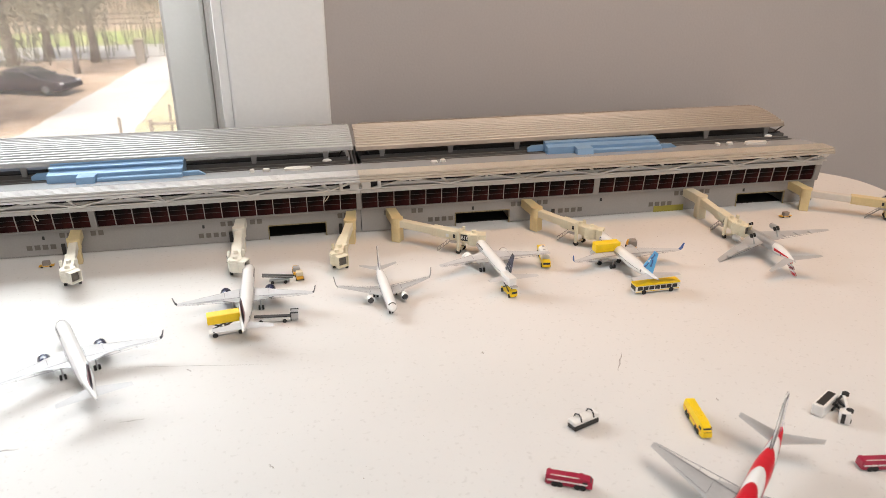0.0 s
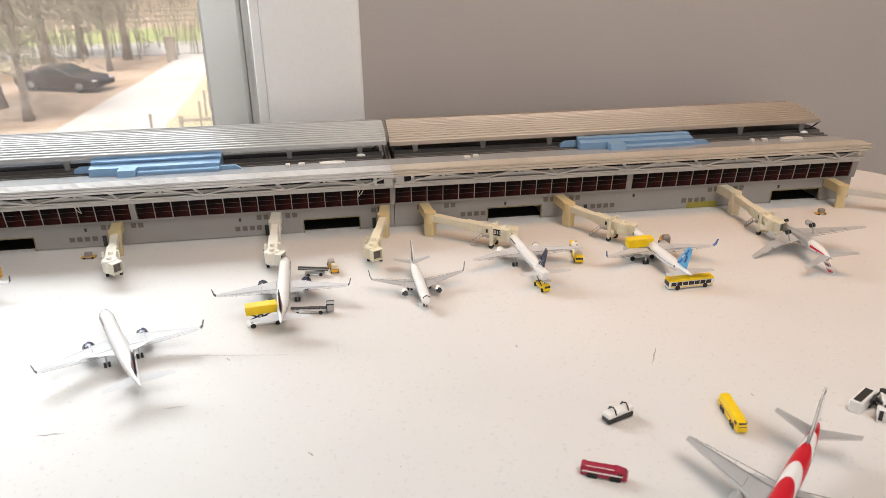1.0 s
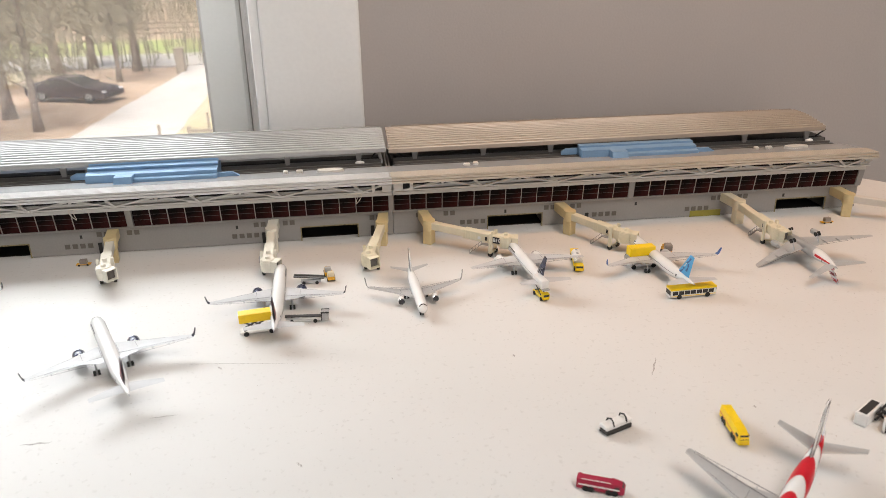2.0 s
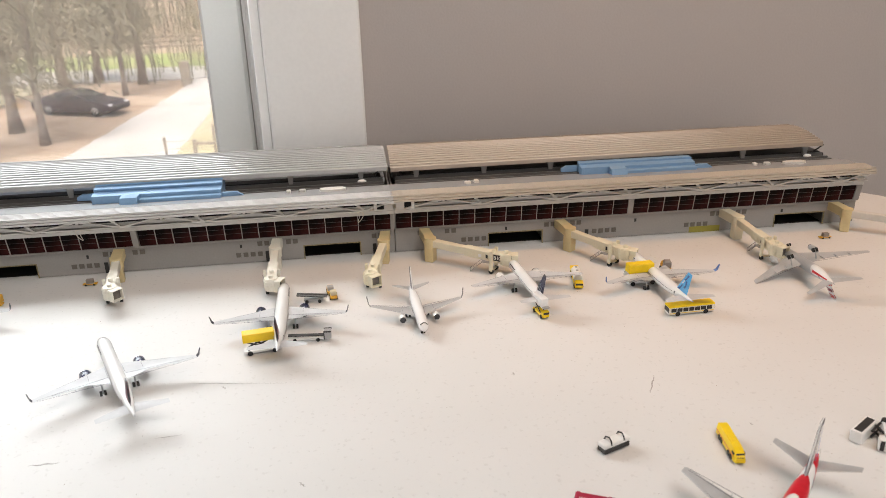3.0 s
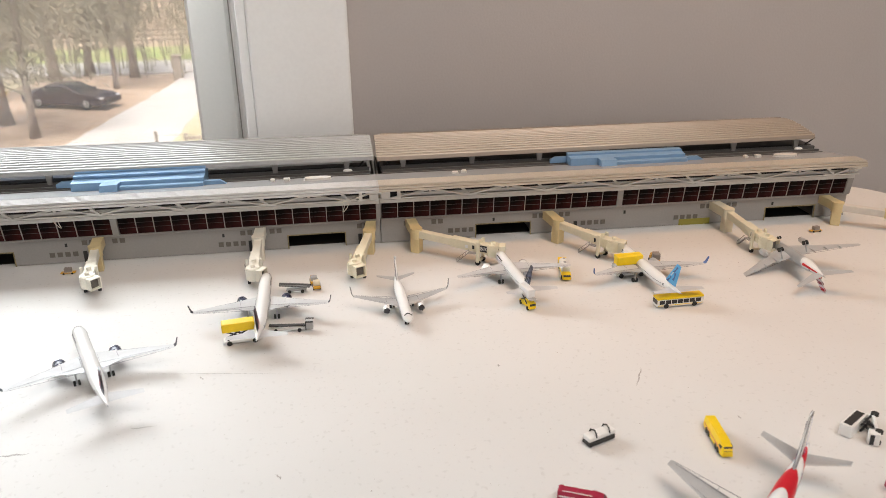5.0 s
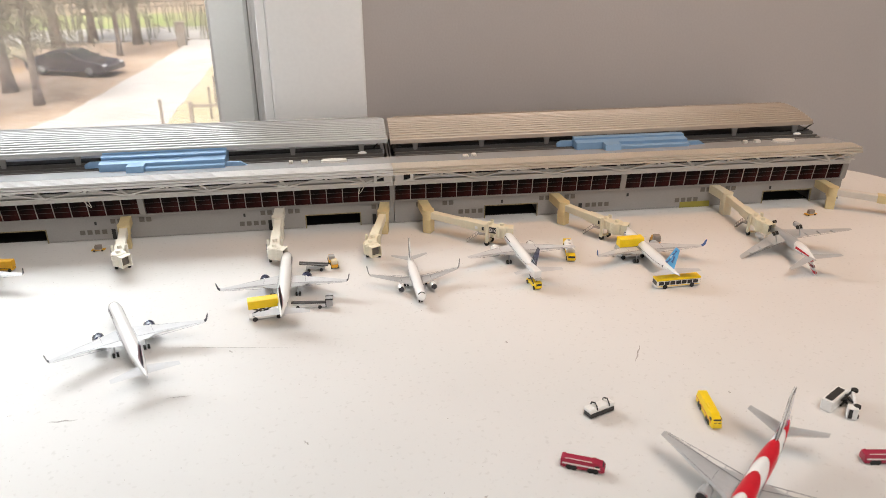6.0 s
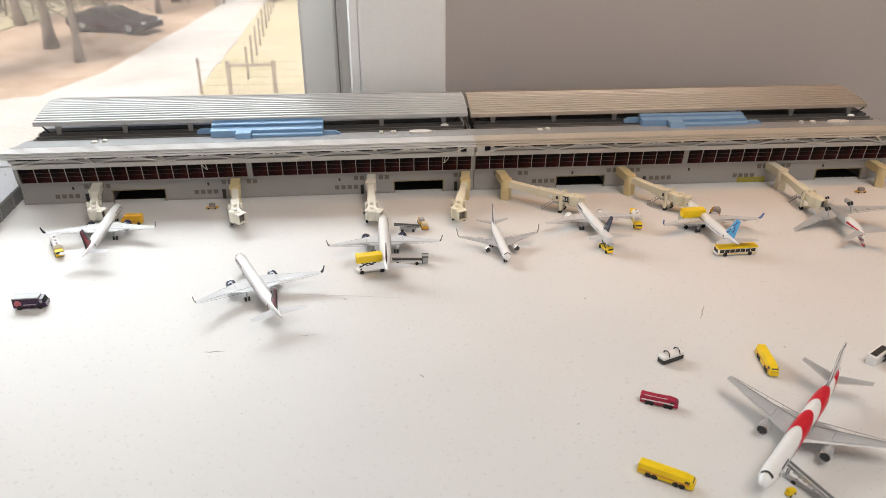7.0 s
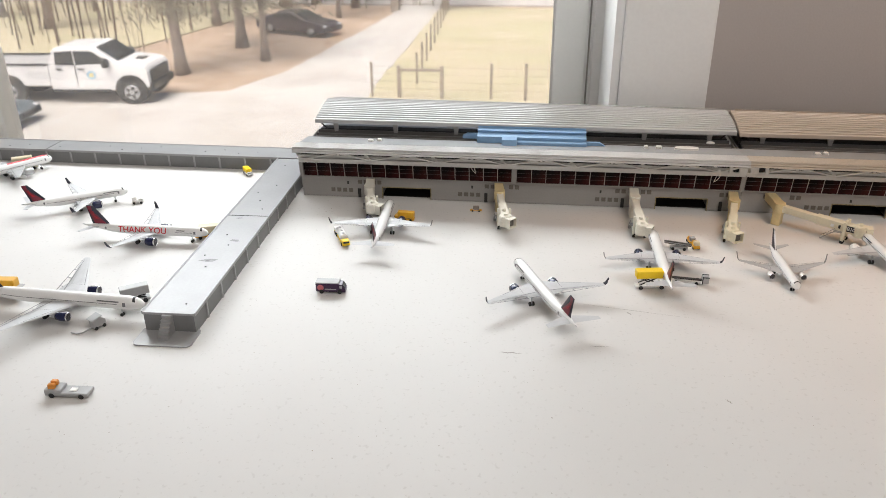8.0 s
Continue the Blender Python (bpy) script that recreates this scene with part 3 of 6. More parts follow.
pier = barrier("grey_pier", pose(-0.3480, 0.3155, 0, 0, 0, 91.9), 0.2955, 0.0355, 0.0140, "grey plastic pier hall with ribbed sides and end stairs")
bm = prism(rounded_rect(-0.0175, 0.004, -0.0015, 0.0365, 0.004, 4), 0.0, 0.0009, axis="z")
part("apron_plate", bm, M["pier"], pier)
for i in range(6):
    part("stair", box(-0.0115 + 0.0019 * i, -0.0115 + 0.0019 * i + 0.0022, 0.0150, 0.0215, 0.0009, 0.0010 + 0.0020 * (i + 1)), M["pier"], pier)
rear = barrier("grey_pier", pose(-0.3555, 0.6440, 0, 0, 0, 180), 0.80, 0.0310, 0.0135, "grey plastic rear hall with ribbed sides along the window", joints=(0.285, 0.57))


# ---- outdoors ----
GZ = -7.3
OS = 1.269   # spread of the yard plan
M["leaves"] = blend_mat("leaf_litter_ground", (0.36, 0.265, 0.195), (0.47, 0.37, 0.285), 0.9, 0.35, 0.65, 0.95, (0.20, 0.13, 0.08), 9.0)
M["gravel"] = blend_mat("pale_gravel", (0.53, 0.52, 0.50), (0.46, 0.44, 0.41), 0.5, 0.4, 0.7, 0.95, (0.44, 0.39, 0.33), 14.0)
M["grass"] = blend_mat("winter_grass", (0.44, 0.41, 0.27), (0.50, 0.44, 0.32), 0.35, 0.35, 0.65, 0.95, (0.36, 0.36, 0.20), 6.0)
M["verge"] = blend_mat("green_verge", (0.26, 0.33, 0.11), (0.36, 0.37, 0.18), 0.3, 0.35, 0.65, 0.95)
M["bark"] = mat("grey_brown_bark", (0.26, 0.22, 0.19), 0.9, 0, 0.25, 3, 0.2, 25, 0.02)
M["oldwood"] = mat("weathered_wood", (0.33, 0.29, 0.25), 0.9, 0, 0.2, 4, 0.1, 30)
M["farwood"] = mat("hazy_far_wood", (0.19, 0.18, 0.135), 0.9, 0, 0.3, 1)
M["twig"] = mat("bare_twigs", (0.28, 0.265, 0.205), 0.9, 0, 0.2, 2)
M["stem"] = mat("brown_stems", (0.22, 0.175, 0.14), 0.9, 0, 0.2, 2)
M["foliage"] = mat("dull_evergreen_foliage", (0.26, 0.25, 0.17), 0.8, 0, 0.3, 2)

bm = bmesh.new()
bmesh.ops.create_grid(bm, x_segments=80, y_segments=80, size=200)
for v in bm.verts:
    v.co.z = GZ + 0.10 * noise.noise(v.co * 0.06) - 0.06
    v.co.y += 170
part("ground", bm, M["leaves"])
tagged(bpy.data.objects["ground"], "brown leaf-covered yard ground", "ground", kind="structure")


def sheet(name, outline, z, material, label, category):
    """A flat, slightly uneven-edged sheet on the ground."""
    b = bmesh.new()
    pts = []
    outline = [(x * OS, y * OS) for x, y in outline]
    n = len(outline)
    for i in range(n):
        p, q = Vector(outline[i]), Vector(outline[(i + 1) % n])
        steps = max(2, int((q - p).length / 0.8))
        for k in range(steps):
            c = p.lerp(q, k / steps)
            w = 0.14 * noise.noise(Vector((c.x * 0.9, c.y * 0.9, z * 50)))
            pts.append((c.x + w, c.y + w))
    top = [b.verts.new((x, y, z)) for x, y in pts]
    low = [b.verts.new((x, y, z - 0.12)) for x, y in pts]
    b.faces.new(top)
    for i in range(len(pts)):
        j = (i + 1) % len(pts)
        b.faces.new((top[j], top[i], low[i], low[j]))
    bmesh.ops.recalc_face_normals(b, faces=b.faces[:])
    return tagged(part(name, b, material), label, category, kind="structure")


sheet("lawn", [(-6.1, 18), (-6.0, 24), (-5.9, 34), (-6.0, 40.5), (30, 40.5), (30, 8), (-4.5, 8)], GZ + 0.02, M["grass"], "pale winter grass paddock beside the drive", "lawn")
sheet("rough_grass", [(-16.8, 27.3), (-14.9, 36), (-14.6, 40.9), (-70, 40.9), (-70, 27.3)], GZ + 0.03, M["grass"], "pale olive rough grass below thin saplings", "grass")
sheet("driveway", [(-40, 8), (-40, 22.3), (-16, 22.4), (-12.2, 22.2), (-10.0, 22.6), (-9.0, 25.5), (-8.4, 31), (-7.7, 38), (-7.7, 41.2), (-5.6, 41.2), (-5.6, 34), (-5.5, 24), (-5.3, 20), (-4.0, 8)], GZ + 0.04, M["gravel"], "pale gravel driveway and parking area", "driveway")
sheet("road", [(-90, 41.4), (60, 41.4), (60, 46), (-90, 46)], GZ + 0.05, M["gravel"], "pale road crossing beyond the yard", "road")
sheet("verge", [(-90, 46.2), (60, 46.2), (60, 53), (-90, 53)], GZ + 0.03, M["verge"], "green roadside verge", "verge")


def tree(x, y, r, h, seed, lean=0.0, low=2.2):
    """A bare winter tree: tapered trunk with root flare, limbs and twigs."""
    rnd = random.Random(seed)
    x, y, r = x * OS, y * OS, r * 0.80
    t = thing("tree", pose(x, y, GZ - 0.05), "bare winter tree with grey-brown bark among fallen leaves", "tree", group="yard trees")
    pts, radii = [], []
    for k in range(11):
        u = k / 10
        pts.append((lean * u * h + 0.10 * math.sin(3 * u + seed), 0.10 * math.sin(2.3 * u + seed * 2), u * h))
        radii.append(r * (1 - 0.55 * u) * (1 + 0.40 * math.exp(-u * h / 0.22)))
    part("trunk", tube(pts, r, 14, None, radii), M["bark"], t, smooth=True)
    crown = bmesh.new()
    for k in range(9):
        u = rnd.uniform(low / h, 0.95)
        base = Vector(pts[int(u * 10)])
        a = rnd.uniform(0, 6.28)
        ln = rnd.uniform(1.5, 3.2)
        mid = base + Vector((math.cos(a) * ln * 0.5, math.sin(a) * ln * 0.5, ln * 0.30))
        end = base + Vector((math.cos(a) * ln, math.sin(a) * ln, ln * rnd.uniform(0.2, 0.7)))
        tube([base, mid, end], 0.05, 5, crown, [r * 0.28, r * 0.16, r * 0.04])
        for j in range(9):
            s = mid.lerp(end, rnd.random())
            e = s + Vector((rnd.uniform(-0.9, 0.9), rnd.uniform(-0.9, 0.9), rnd.uniform(-0.6, 0.8)))
            tube([s, e], 0.012, 3, crown, [0.014, 0.005])
    verts, faces = [], []
    for j in range(4200):
        a, rr = rnd.uniform(0, 6.28), abs(rnd.gauss(0, 1.6))
        c = Vector((math.cos(a) * rr, math.sin(a) * rr, rnd.uniform(low + 0.1, h)))
        d = Vector((rnd.gauss(0, 0.12), rnd.gauss(0, 0.12), rnd.gauss(-0.03, 0.11)))
        w = Vector((0.020, 0.006, 0.016))
        k = len(verts)
        verts += [tuple(c - d), tuple(c + w), tuple(c + d), tuple(c - w)]
        faces.append((k, k + 1, k + 2, k + 3))
    me = bpy.data.meshes.new("tmp")
    me.from_pydata(verts, [], faces)
    crown.from_mesh(me)
    bpy.data.meshes.remove(me)
    part("crown", crown, M["twig"], t)
    return t


for i, (x, y, r, h, lean) in enumerate([(-12.6, 25.1, 0.32, 9, -0.012), (-12.15, 29.7, 0.34, 10, 0.01), (-10.35, 27.5, 0.22, 9, 0.01), (-12.5, 41.6, 0.34, 10, 0), (-10.2, 37.1, 0.18, 8, 0.0), (-10.2, 40.6, 0.30, 10, 0.01), (-13.8, 40.2, 0.40, 10, 0), (-15.2, 34.5, 0.3, 9, 0), (-18.5, 37.0, 0.33, 9, 0.01), (-22.5, 33.0, 0.3, 9, 0), (-21.0, 41.0, 0.35, 10, 0), (-5.4, 40.0, 0.25, 8, 0), (-27, 36, 0.3, 9, 0)]):
    tree(x, y, r, h, i + 3, lean)
def thicket(name, x0, x1, y0, y1, count, height, seed, label, material, leafy):
    """A belt of thin stems or of leafy clumps; nobody could count them."""
    rnd = random.Random(seed)
    x0, x1, y0, y1 = x0 * OS, x1 * OS, y0 * OS, y1 * OS
    verts, faces = [], []
    for i in range(count):
        x, y = rnd.uniform(x0, x1), rnd.uniform(y0, y1)
        if leafy:
            z = GZ + rnd.uniform(0.0, height) * rnd.uniform(0.4, 1)
            for j in range(36):
                c = Vector((x + rnd.gauss(0, 0.45), y + rnd.gauss(0, 0.45), z + rnd.gauss(0, 0.4)))
                s = rnd.uniform(0.04, 0.10)
                d = [Vector((rnd.gauss(0, 1), rnd.gauss(0, 1), rnd.gauss(0, 1))).normalized() * s for _ in range(3)]
                k = len(verts)
                verts += [tuple(c + v) for v in d] + [tuple(c - (d[0] + d[1]) * 0.6)]
                faces += [(k, k + 1, k + 2), (k, k + 3, k + 1)]
        else:
            w = rnd.uniform(0.02, 0.07)
            h = height * rnd.uniform(0.6, 1.1)
            dx, dy = rnd.gauss(0, 0.10) * h, rnd.gauss(0, 0.06) * h
            k = len(verts)
            for u, ww in ((0, w), (0.55, w * 0.7), (1, w * 0.3)):
                bx, by, bz = x + dx * u * u, y + dy * u, GZ - 0.1 + h * u
                verts += [(bx - ww, by, bz), (bx + ww * 0.5, by - ww, bz), (bx + ww * 0.5, by + ww, bz)]
            for r in (0, 3):
                for a in range(3):
                    b = (a + 1) % 3
                    faces.append((k + r + a, k + r + b, k + r + 3 + b, k + r + 3 + a))
    me = bpy.data.meshes.new(name)
    me.from_pydata(verts, [], faces)
    me.materials.append(material)
    return tagged(new(name, me), label, name.replace("_", " "), kind="stuff")


thicket("saplings", -40, -15.5, 27.5, 41, 260, 6.0, 4, "thin bare saplings in the brown woodland edge", M["stem"], False)
thicket("far_woods", -90, 50, 62, 85, 2600, 12.0, 9, "hazy distant bare woodland", M["farwood"], False)
thicket("far_shrubs", -80, 40, 58, 72, 4200, 9.0, 11, "dull green and brown distant shrubs", M["foliage"], True)
thicket("low_twigs", -16.0, -6.0, 40.0, 52, 160, 2.4, 21, "thin bare twigs and saplings by the road", M["twig"], False)

# far field fence
def rail_fence(x0, x1, y, rails, height, step, label):
    x0, x1, y, step = x0 * OS, x1 * OS, y * OS, step * OS
    f = thing("fence", pose(x0, y, GZ), label, "fence")
    n = int(round((x1 - x0) / step))
    post = finish("post", box(-0.07, 0.07, -0.07, 0.07, -0.2, height, 0.01), M["oldwood"])
    rail = finish("rail", box(0, step, -0.02, 0.02, -0.06, 0.06, 0.005), M["oldwood"])
    for i in range(n + 1):
        o = new("post", post)
        o.parent = f
        o.matrix_local = Matrix.Translation((i * step, 0, 0))
        if i < n:
            for k in range(rails):
                o = new("rail", rail)
                o.parent = f
                o.matrix_local = Matrix.Translation((i * step, -0.09, height * (0.3 + 0.62 * k / (rails - 1) if rails > 1 else 0.88)))
    return f

rail_fence(-30, 10, 54.5, 3, 1.3, 2.5, "weathered wooden rail fence beyond the road")
gate = rail_fence(-4.45, -3.15, 22.45, 1, 1.25, 1.3, "short wooden rail between two posts in the paddock")
# fence posts along the drive
for i in range(10):
    u = i / 9
    p = thing("fence_post", pose((-4.2 - 0.9 * u) * OS, (24.2 + 15.5 * u) * OS, GZ, 0, 0, 13 * i), "weathered wooden fence post in the paddock grass", "fence post", group="fence posts along the drive")
    part("post", tube([(0, 0, -0.2), (0.02, 0, 1.3)], 0.05, 8), M["oldwood"], p)
for x, y in ((-0.65, 22.4),):
    p = thing("fence_post", pose(x * OS, y * OS, GZ), "weathered wooden fence post in the paddock grass", "fence post", group="fence posts along the drive")
    part("post", tube([(0, 0, -0.2), (0.0, 0, 1.4)], 0.06, 8), M["oldwood"], p)

# wires of the paddock fence
wf = thing("wire_fence", pose(-5.3 * OS, 22.5 * OS, GZ), "thin wire fence along the paddock edge", "fence")
for k in range(4):
    part("wire", tube([(0, 0, 0.35 + 0.28 * k), (4.5, 0, 0.33 + 0.28 * k), (9.0, 0, 0.35 + 0.28 * k)], 0.007, 5), M["oldwood"], wf)
for x in (0.0, 4.6, 9.0):
    part("post", tube([(x, 0.03, -0.2), (x, 0.03, 1.35)], 0.055, 8), M["oldwood"], wf)

# short wooden post by the road
p = thing("short_post", pose(-7.75 * OS, 39.35 * OS, GZ), "short grey wooden post by the road", "pillar")
part("shaft", box(-0.27, 0.27, -0.27, 0.27, -0.1, 1.35, 0.05), M["oldwood"], p)
part("cap", box(-0.31, 0.31, -0.31, 0.31, 1.35, 1.46, 0.04), M["oldwood"], p)


# vehicles outside
M["carpaint_w"] = mat("white_car_paint", (0.75, 0.76, 0.77), 0.25, 0, 0.02, 2)
M["carpaint_p"] = mat("dark_plum_car_paint", (0.075, 0.058, 0.072), 0.22, 0.4, 0.05, 2)
M["carpaint_g"] = mat("blue_grey_car_paint", (0.10, 0.13, 0.15), 0.25, 0.2, 0.05, 2)
M["carglass"] = mat("dark_car_glass", (0.02, 0.025, 0.03), 0.08)
M["tyre"] = mat("black_tyre_rubber", (0.02, 0.02, 0.02), 0.8)
M["alloy"] = mat("silver_alloy", (0.55, 0.56, 0.58), 0.3, 0.7)
M["blackplastic"] = mat("black_bumper_plastic", (0.03, 0.03, 0.03), 0.6)
M["headlamp"] = mat("clear_headlamp", (0.7, 0.72, 0.74), 0.15)


def car_wheel(parent, x, y, r, w):
    b = bmesh.new()
    bmesh.ops.create_cone(b, cap_ends=True, segments=28, radius1=r, radius2=r, depth=w)
    bmesh.ops.bevel(b, geom=[e for e in b.edges if abs(e.verts[0].co.z - e.verts[1].co.z) < 1e-6], offset=0.03, segments=2, affect="EDGES")
    bmesh.ops.transform(b, matrix=Matrix.Translation((x, y, r)) @ Matrix.Rotation(radians(90), 4, "X"), verts=b.verts)
    wh = part("wheel", b, M["tyre"], parent)
    s = -1 if y < 0 else 1
    b = bmesh.new()
    bmesh.ops.create_cone(b, cap_ends=True, segments=24, radius1=r * 0.62, radius2=r * 0.56, depth=0.03)
    bmesh.ops.transform(b, matrix=Matrix.Translation((x, y + s * (w / 2 + 0.012), r)) @ Matrix.Rotation(radians(-90 * s), 4, "X"), verts=b.verts)
    part("rim", b, M["alloy"], wh)
    for k in range(5):
        a = k * 2 * math.pi / 5
        part("spoke_gap", bar((x + r * 0.2 * math.cos(a), y + s * (w / 2 + 0.03), r + r * 0.2 * math.sin(a)), (x + r * 0.5 * math.cos(a), y + s * (w / 2 + 0.03), r + r * 0.5 * math.sin(a)), 0.01, 0.09), M["blackplastic"], wh)


def shell(profile, half, tuck=0.06):
    """A car body from a side profile of (x, z): drawn across y with its upper points drawn in."""
    b = bmesh.new()
    zs = [p[1] for p in profile]
    lo, hi = min(zs), max(zs)
    rows = []
    for f in (-1, -0.86, 0.86, 1):
        row = []
        for x, z in profile:
            u = (z - lo) / (hi - lo)
            hw = half * abs(f) if abs(f) < 1 else half - 0.02
            shrink = 1 - tuck * max(0, u - 0.45) * 3
            zz = z - (0.05 * u if abs(f) == 1 else 0)
            row.append(b.verts.new((x, math.copysign(hw * shrink if abs(f) < 1 else half * shrink, f), zz)))
        rows.append(row)
    n = len(profile)
    for r, s in zip(rows, rows[1:]):
        for i in range(n):
            b.faces.new((r[i], r[(i + 1) % n], s[(i + 1) % n], s[i]))
    b.faces.new(rows[0][::-1])
    b.faces.new(rows[-1])
    bmesh.ops.recalc_face_normals(b, faces=b.faces[:])
    bmesh.ops.bevel(b, geom=b.edges[:], offset=0.035, segments=2, affect="EDGES", profile=0.6)
    return b


def sedan(m, paint, label):
    C = thing("car", m, label, "car")
    part("body", shell([(-2.35, 0.30), (-2.38, 0.75), (-2.25, 0.98), (-1.55, 1.02), (-0.85, 1.42), (0.10, 1.45), (1.05, 0.98), (1.95, 0.86), (2.33, 0.66), (2.38, 0.35), (2.2, 0.22), (-2.2, 0.22)], 0.90), paint, C)
    for s in (-1, 1):
        part("side_window", prism([(-1.35, 1.02), (-0.82, 1.34), (-0.05, 1.37), (-0.05, 1.01)], s * 0.84, s * 0.865, axis="y"), M["carglass"], C)
        part("side_window", prism([(0.02, 1.01), (0.02, 1.37), (0.12, 1.37), (0.80, 1.02)], s * 0.84, s * 0.865, axis="y"), M["carglass"], C)
        part("headlight", box(2.12, 2.34, s * 0.72 - 0.14, s * 0.72 + 0.14, 0.62, 0.74, 0.03), M["headlamp"], C)
        part("mirror", box(0.72, 0.9, s * 0.95 - 0.08, s * 0.95 + 0.08, 0.98, 1.10, 0.03), paint, C)
        for x in (-1.40, 1.42):
            car_wheel(C, x, s * 0.80, 0.33, 0.21)
    part("windscreen", bar((1.06, 0, 0.995), (0.16, 0, 1.455), 1.30, 0.02), M["carglass"], C)
    part("rear_window", bar((-1.55, 0, 1.035), (-0.88, 0, 1.43), 1.25, 0.02), M["carglass"], C)
    part("grille", box(2.33, 2.40, -0.5, 0.5, 0.40, 0.62, 0.02), M["blackplastic"], C)
    return C


def pickup(m):
    C = thing("pickup_truck", m, "white crew-cab pickup truck parked on pale gravel", "truck")
    part("body", shell([(-0.35, 0.55), (-0.35, 1.30), (-0.28, 1.40), (-0.18, 1.88), (-0.05, 1.93), (1.05, 1.96), (1.22, 1.92), (1.85, 1.46), (2.50, 1.40), (2.74, 1.32), (2.83, 1.18), (2.86, 0.62), (2.6, 0.5), (-0.25, 0.45)], 1.0, 0.05), M["carpaint_w"], C)
    part("bed", box(-3.1, -0.37, -0.98, -0.90, 0.62, 1.34, 0.03), M["carpaint_w"], C)
    part("bed_side", box(-3.1, -0.37, 0.90, 0.98, 0.62, 1.34, 0.03), M["carpaint_w"], C)
    part("bed_floor", box(-3.08, -0.37, -0.9, 0.9, 0.62, 0.72), M["blackplastic"], C)
    part("tailgate", box(-3.14, -3.06, -0.9, 0.9, 0.62, 1.34, 0.02), M["carpaint_w"], C)
    part("bed_rail", box(-3.1, -0.37, -1.0, -0.88, 1.34, 1.39, 0.01), M["blackplastic"], C, "black bed rail cover")
    part("bed_rail", box(-3.1, -0.37, 0.88, 1.0, 1.34, 1.39, 0.01), M["blackplastic"], C, "black bed rail cover")
    for s in (-1, 1):
        part("side_window", prism([(-0.10, 1.37), (-0.05, 1.80), (0.50, 1.83), (0.50, 1.36)], s * 0.955, s * 0.985, axis="y"), M["carglass"], C)
        part("side_window", prism([(0.56, 1.36), (0.56, 1.83), (1.12, 1.83), (1.66, 1.42)], s * 0.955, s * 0.985, axis="y"), M["carglass"], C)
        part("door_handle", box(-0.10, 0.10, s * 1.0 - 0.02, s * 1.0 + 0.02, 1.20, 1.24), M["blackplastic"], C)
        part("door_handle", box(0.62, 0.82, s * 1.0 - 0.02, s * 1.0 + 0.02, 1.20, 1.24), M["blackplastic"], C)
        part("door_seam", box(0.52, 0.53, s * 0.985 - 0.02, s * 0.985 + 0.02, 0.62, 1.36), M["winpane"], C)
        part("mirror", box(1.48, 1.66, s * 1.12 - 0.12, s * 1.12 + 0.12, 1.30, 1.60, 0.04), M["blackplastic"], C)
        part("headlight", box(2.64, 2.86, s * 0.78 - 0.17, s * 0.78 + 0.17, 1.02, 1.18, 0.03), M["headlamp"], C)
        part("running_board", box(-0.3, 1.6, s * 0.98 - 0.10, s * 0.98 + 0.10, 0.44, 0.52, 0.02), M["blackplastic"], C)
        for x in (-1.75, 2.25):
            b = bmesh.new()
            bmesh.ops.create_cone(b, cap_ends=True, segments=28, radius1=0.52, radius2=0.52, depth=0.30)
            bmesh.ops.transform(b, matrix=Matrix.Translation((x, s * 0.88, 0.50)) @ Matrix.Rotation(radians(90), 4, "X"), verts=b.verts)
            part("wheel_arch", b, M["blackplastic"], C)
            car_wheel(C, x, s * 0.88, 0.42, 0.28)
        b = bmesh.new()
        bmesh.ops.create_cone(b, cap_ends=True, segments=24, radius1=0.15, radius2=0.15, depth=0.012)
        bmesh.ops.transform(b, matrix=Matrix.Translation((1.02, s * 1.005, 1.02)) @ Matrix.Rotation(radians(90), 4, "X"), verts=b.verts)
        emb = part("door_emblem", b, mat("pale_blue_decal", (0.35, 0.55, 0.70), 0.5), C, "round pale blue and yellow door emblem")
        part("emblem_centre", box(0.95, 1.09, s * 1.012 - 0.004, s * 1.012 + 0.004, 0.95, 1.09, 0.003), mat("pale_yellow_decal", (0.75, 0.66, 0.35), 0.5), emb)
    part("windscreen", bar((1.87, 0, 1.475), (1.25, 0, 1.935), 1.50, 0.02), M["carglass"], C)
    part("grille", box(2.80, 2.89, -0.80, 0.80, 0.74, 1.16, 0.02), M["blackplastic"], C)
    part("front_bumper", box(2.70, 2.98, -0.98, 0.98, 0.46, 0.74, 0.05), M["blackplastic"], C)
    part("hood_scoop", box(2.2, 2.5, -0.22, 0.22, 1.40, 1.45, 0.02), M["blackplastic"], C)
    return C


def parked(wheel, local, yaw, scale):
    """Stands a vehicle so that its own point local touches the ground at wheel."""
    m = pose(0, 0, 0, 0, 0, yaw) @ Matrix.Diagonal((*scale, 1))
    m.translation = Vector((wheel[0], wheel[1], GZ + 0.04)) - m.to_3x3() @ Vector((*local, 0))
    return m


pickup(parked((-15.43, 26.5), (2.25, -0.98), 5.0, (1.17, 1.06, 1.07)))
sedan(parked((-12.68, 40.5), (1.42, -0.88), -22, (1.00, 0.90, 0.80)), M["carpaint_p"], "dark plum sedan parked on fallen leaves")
sedan(parked((-17.7, 23.1), (2.38, -0.70), 6, (0.9, 0.9, 0.74)), M["carpaint_g"], "blue-grey car on the gravel, mostly hidden")


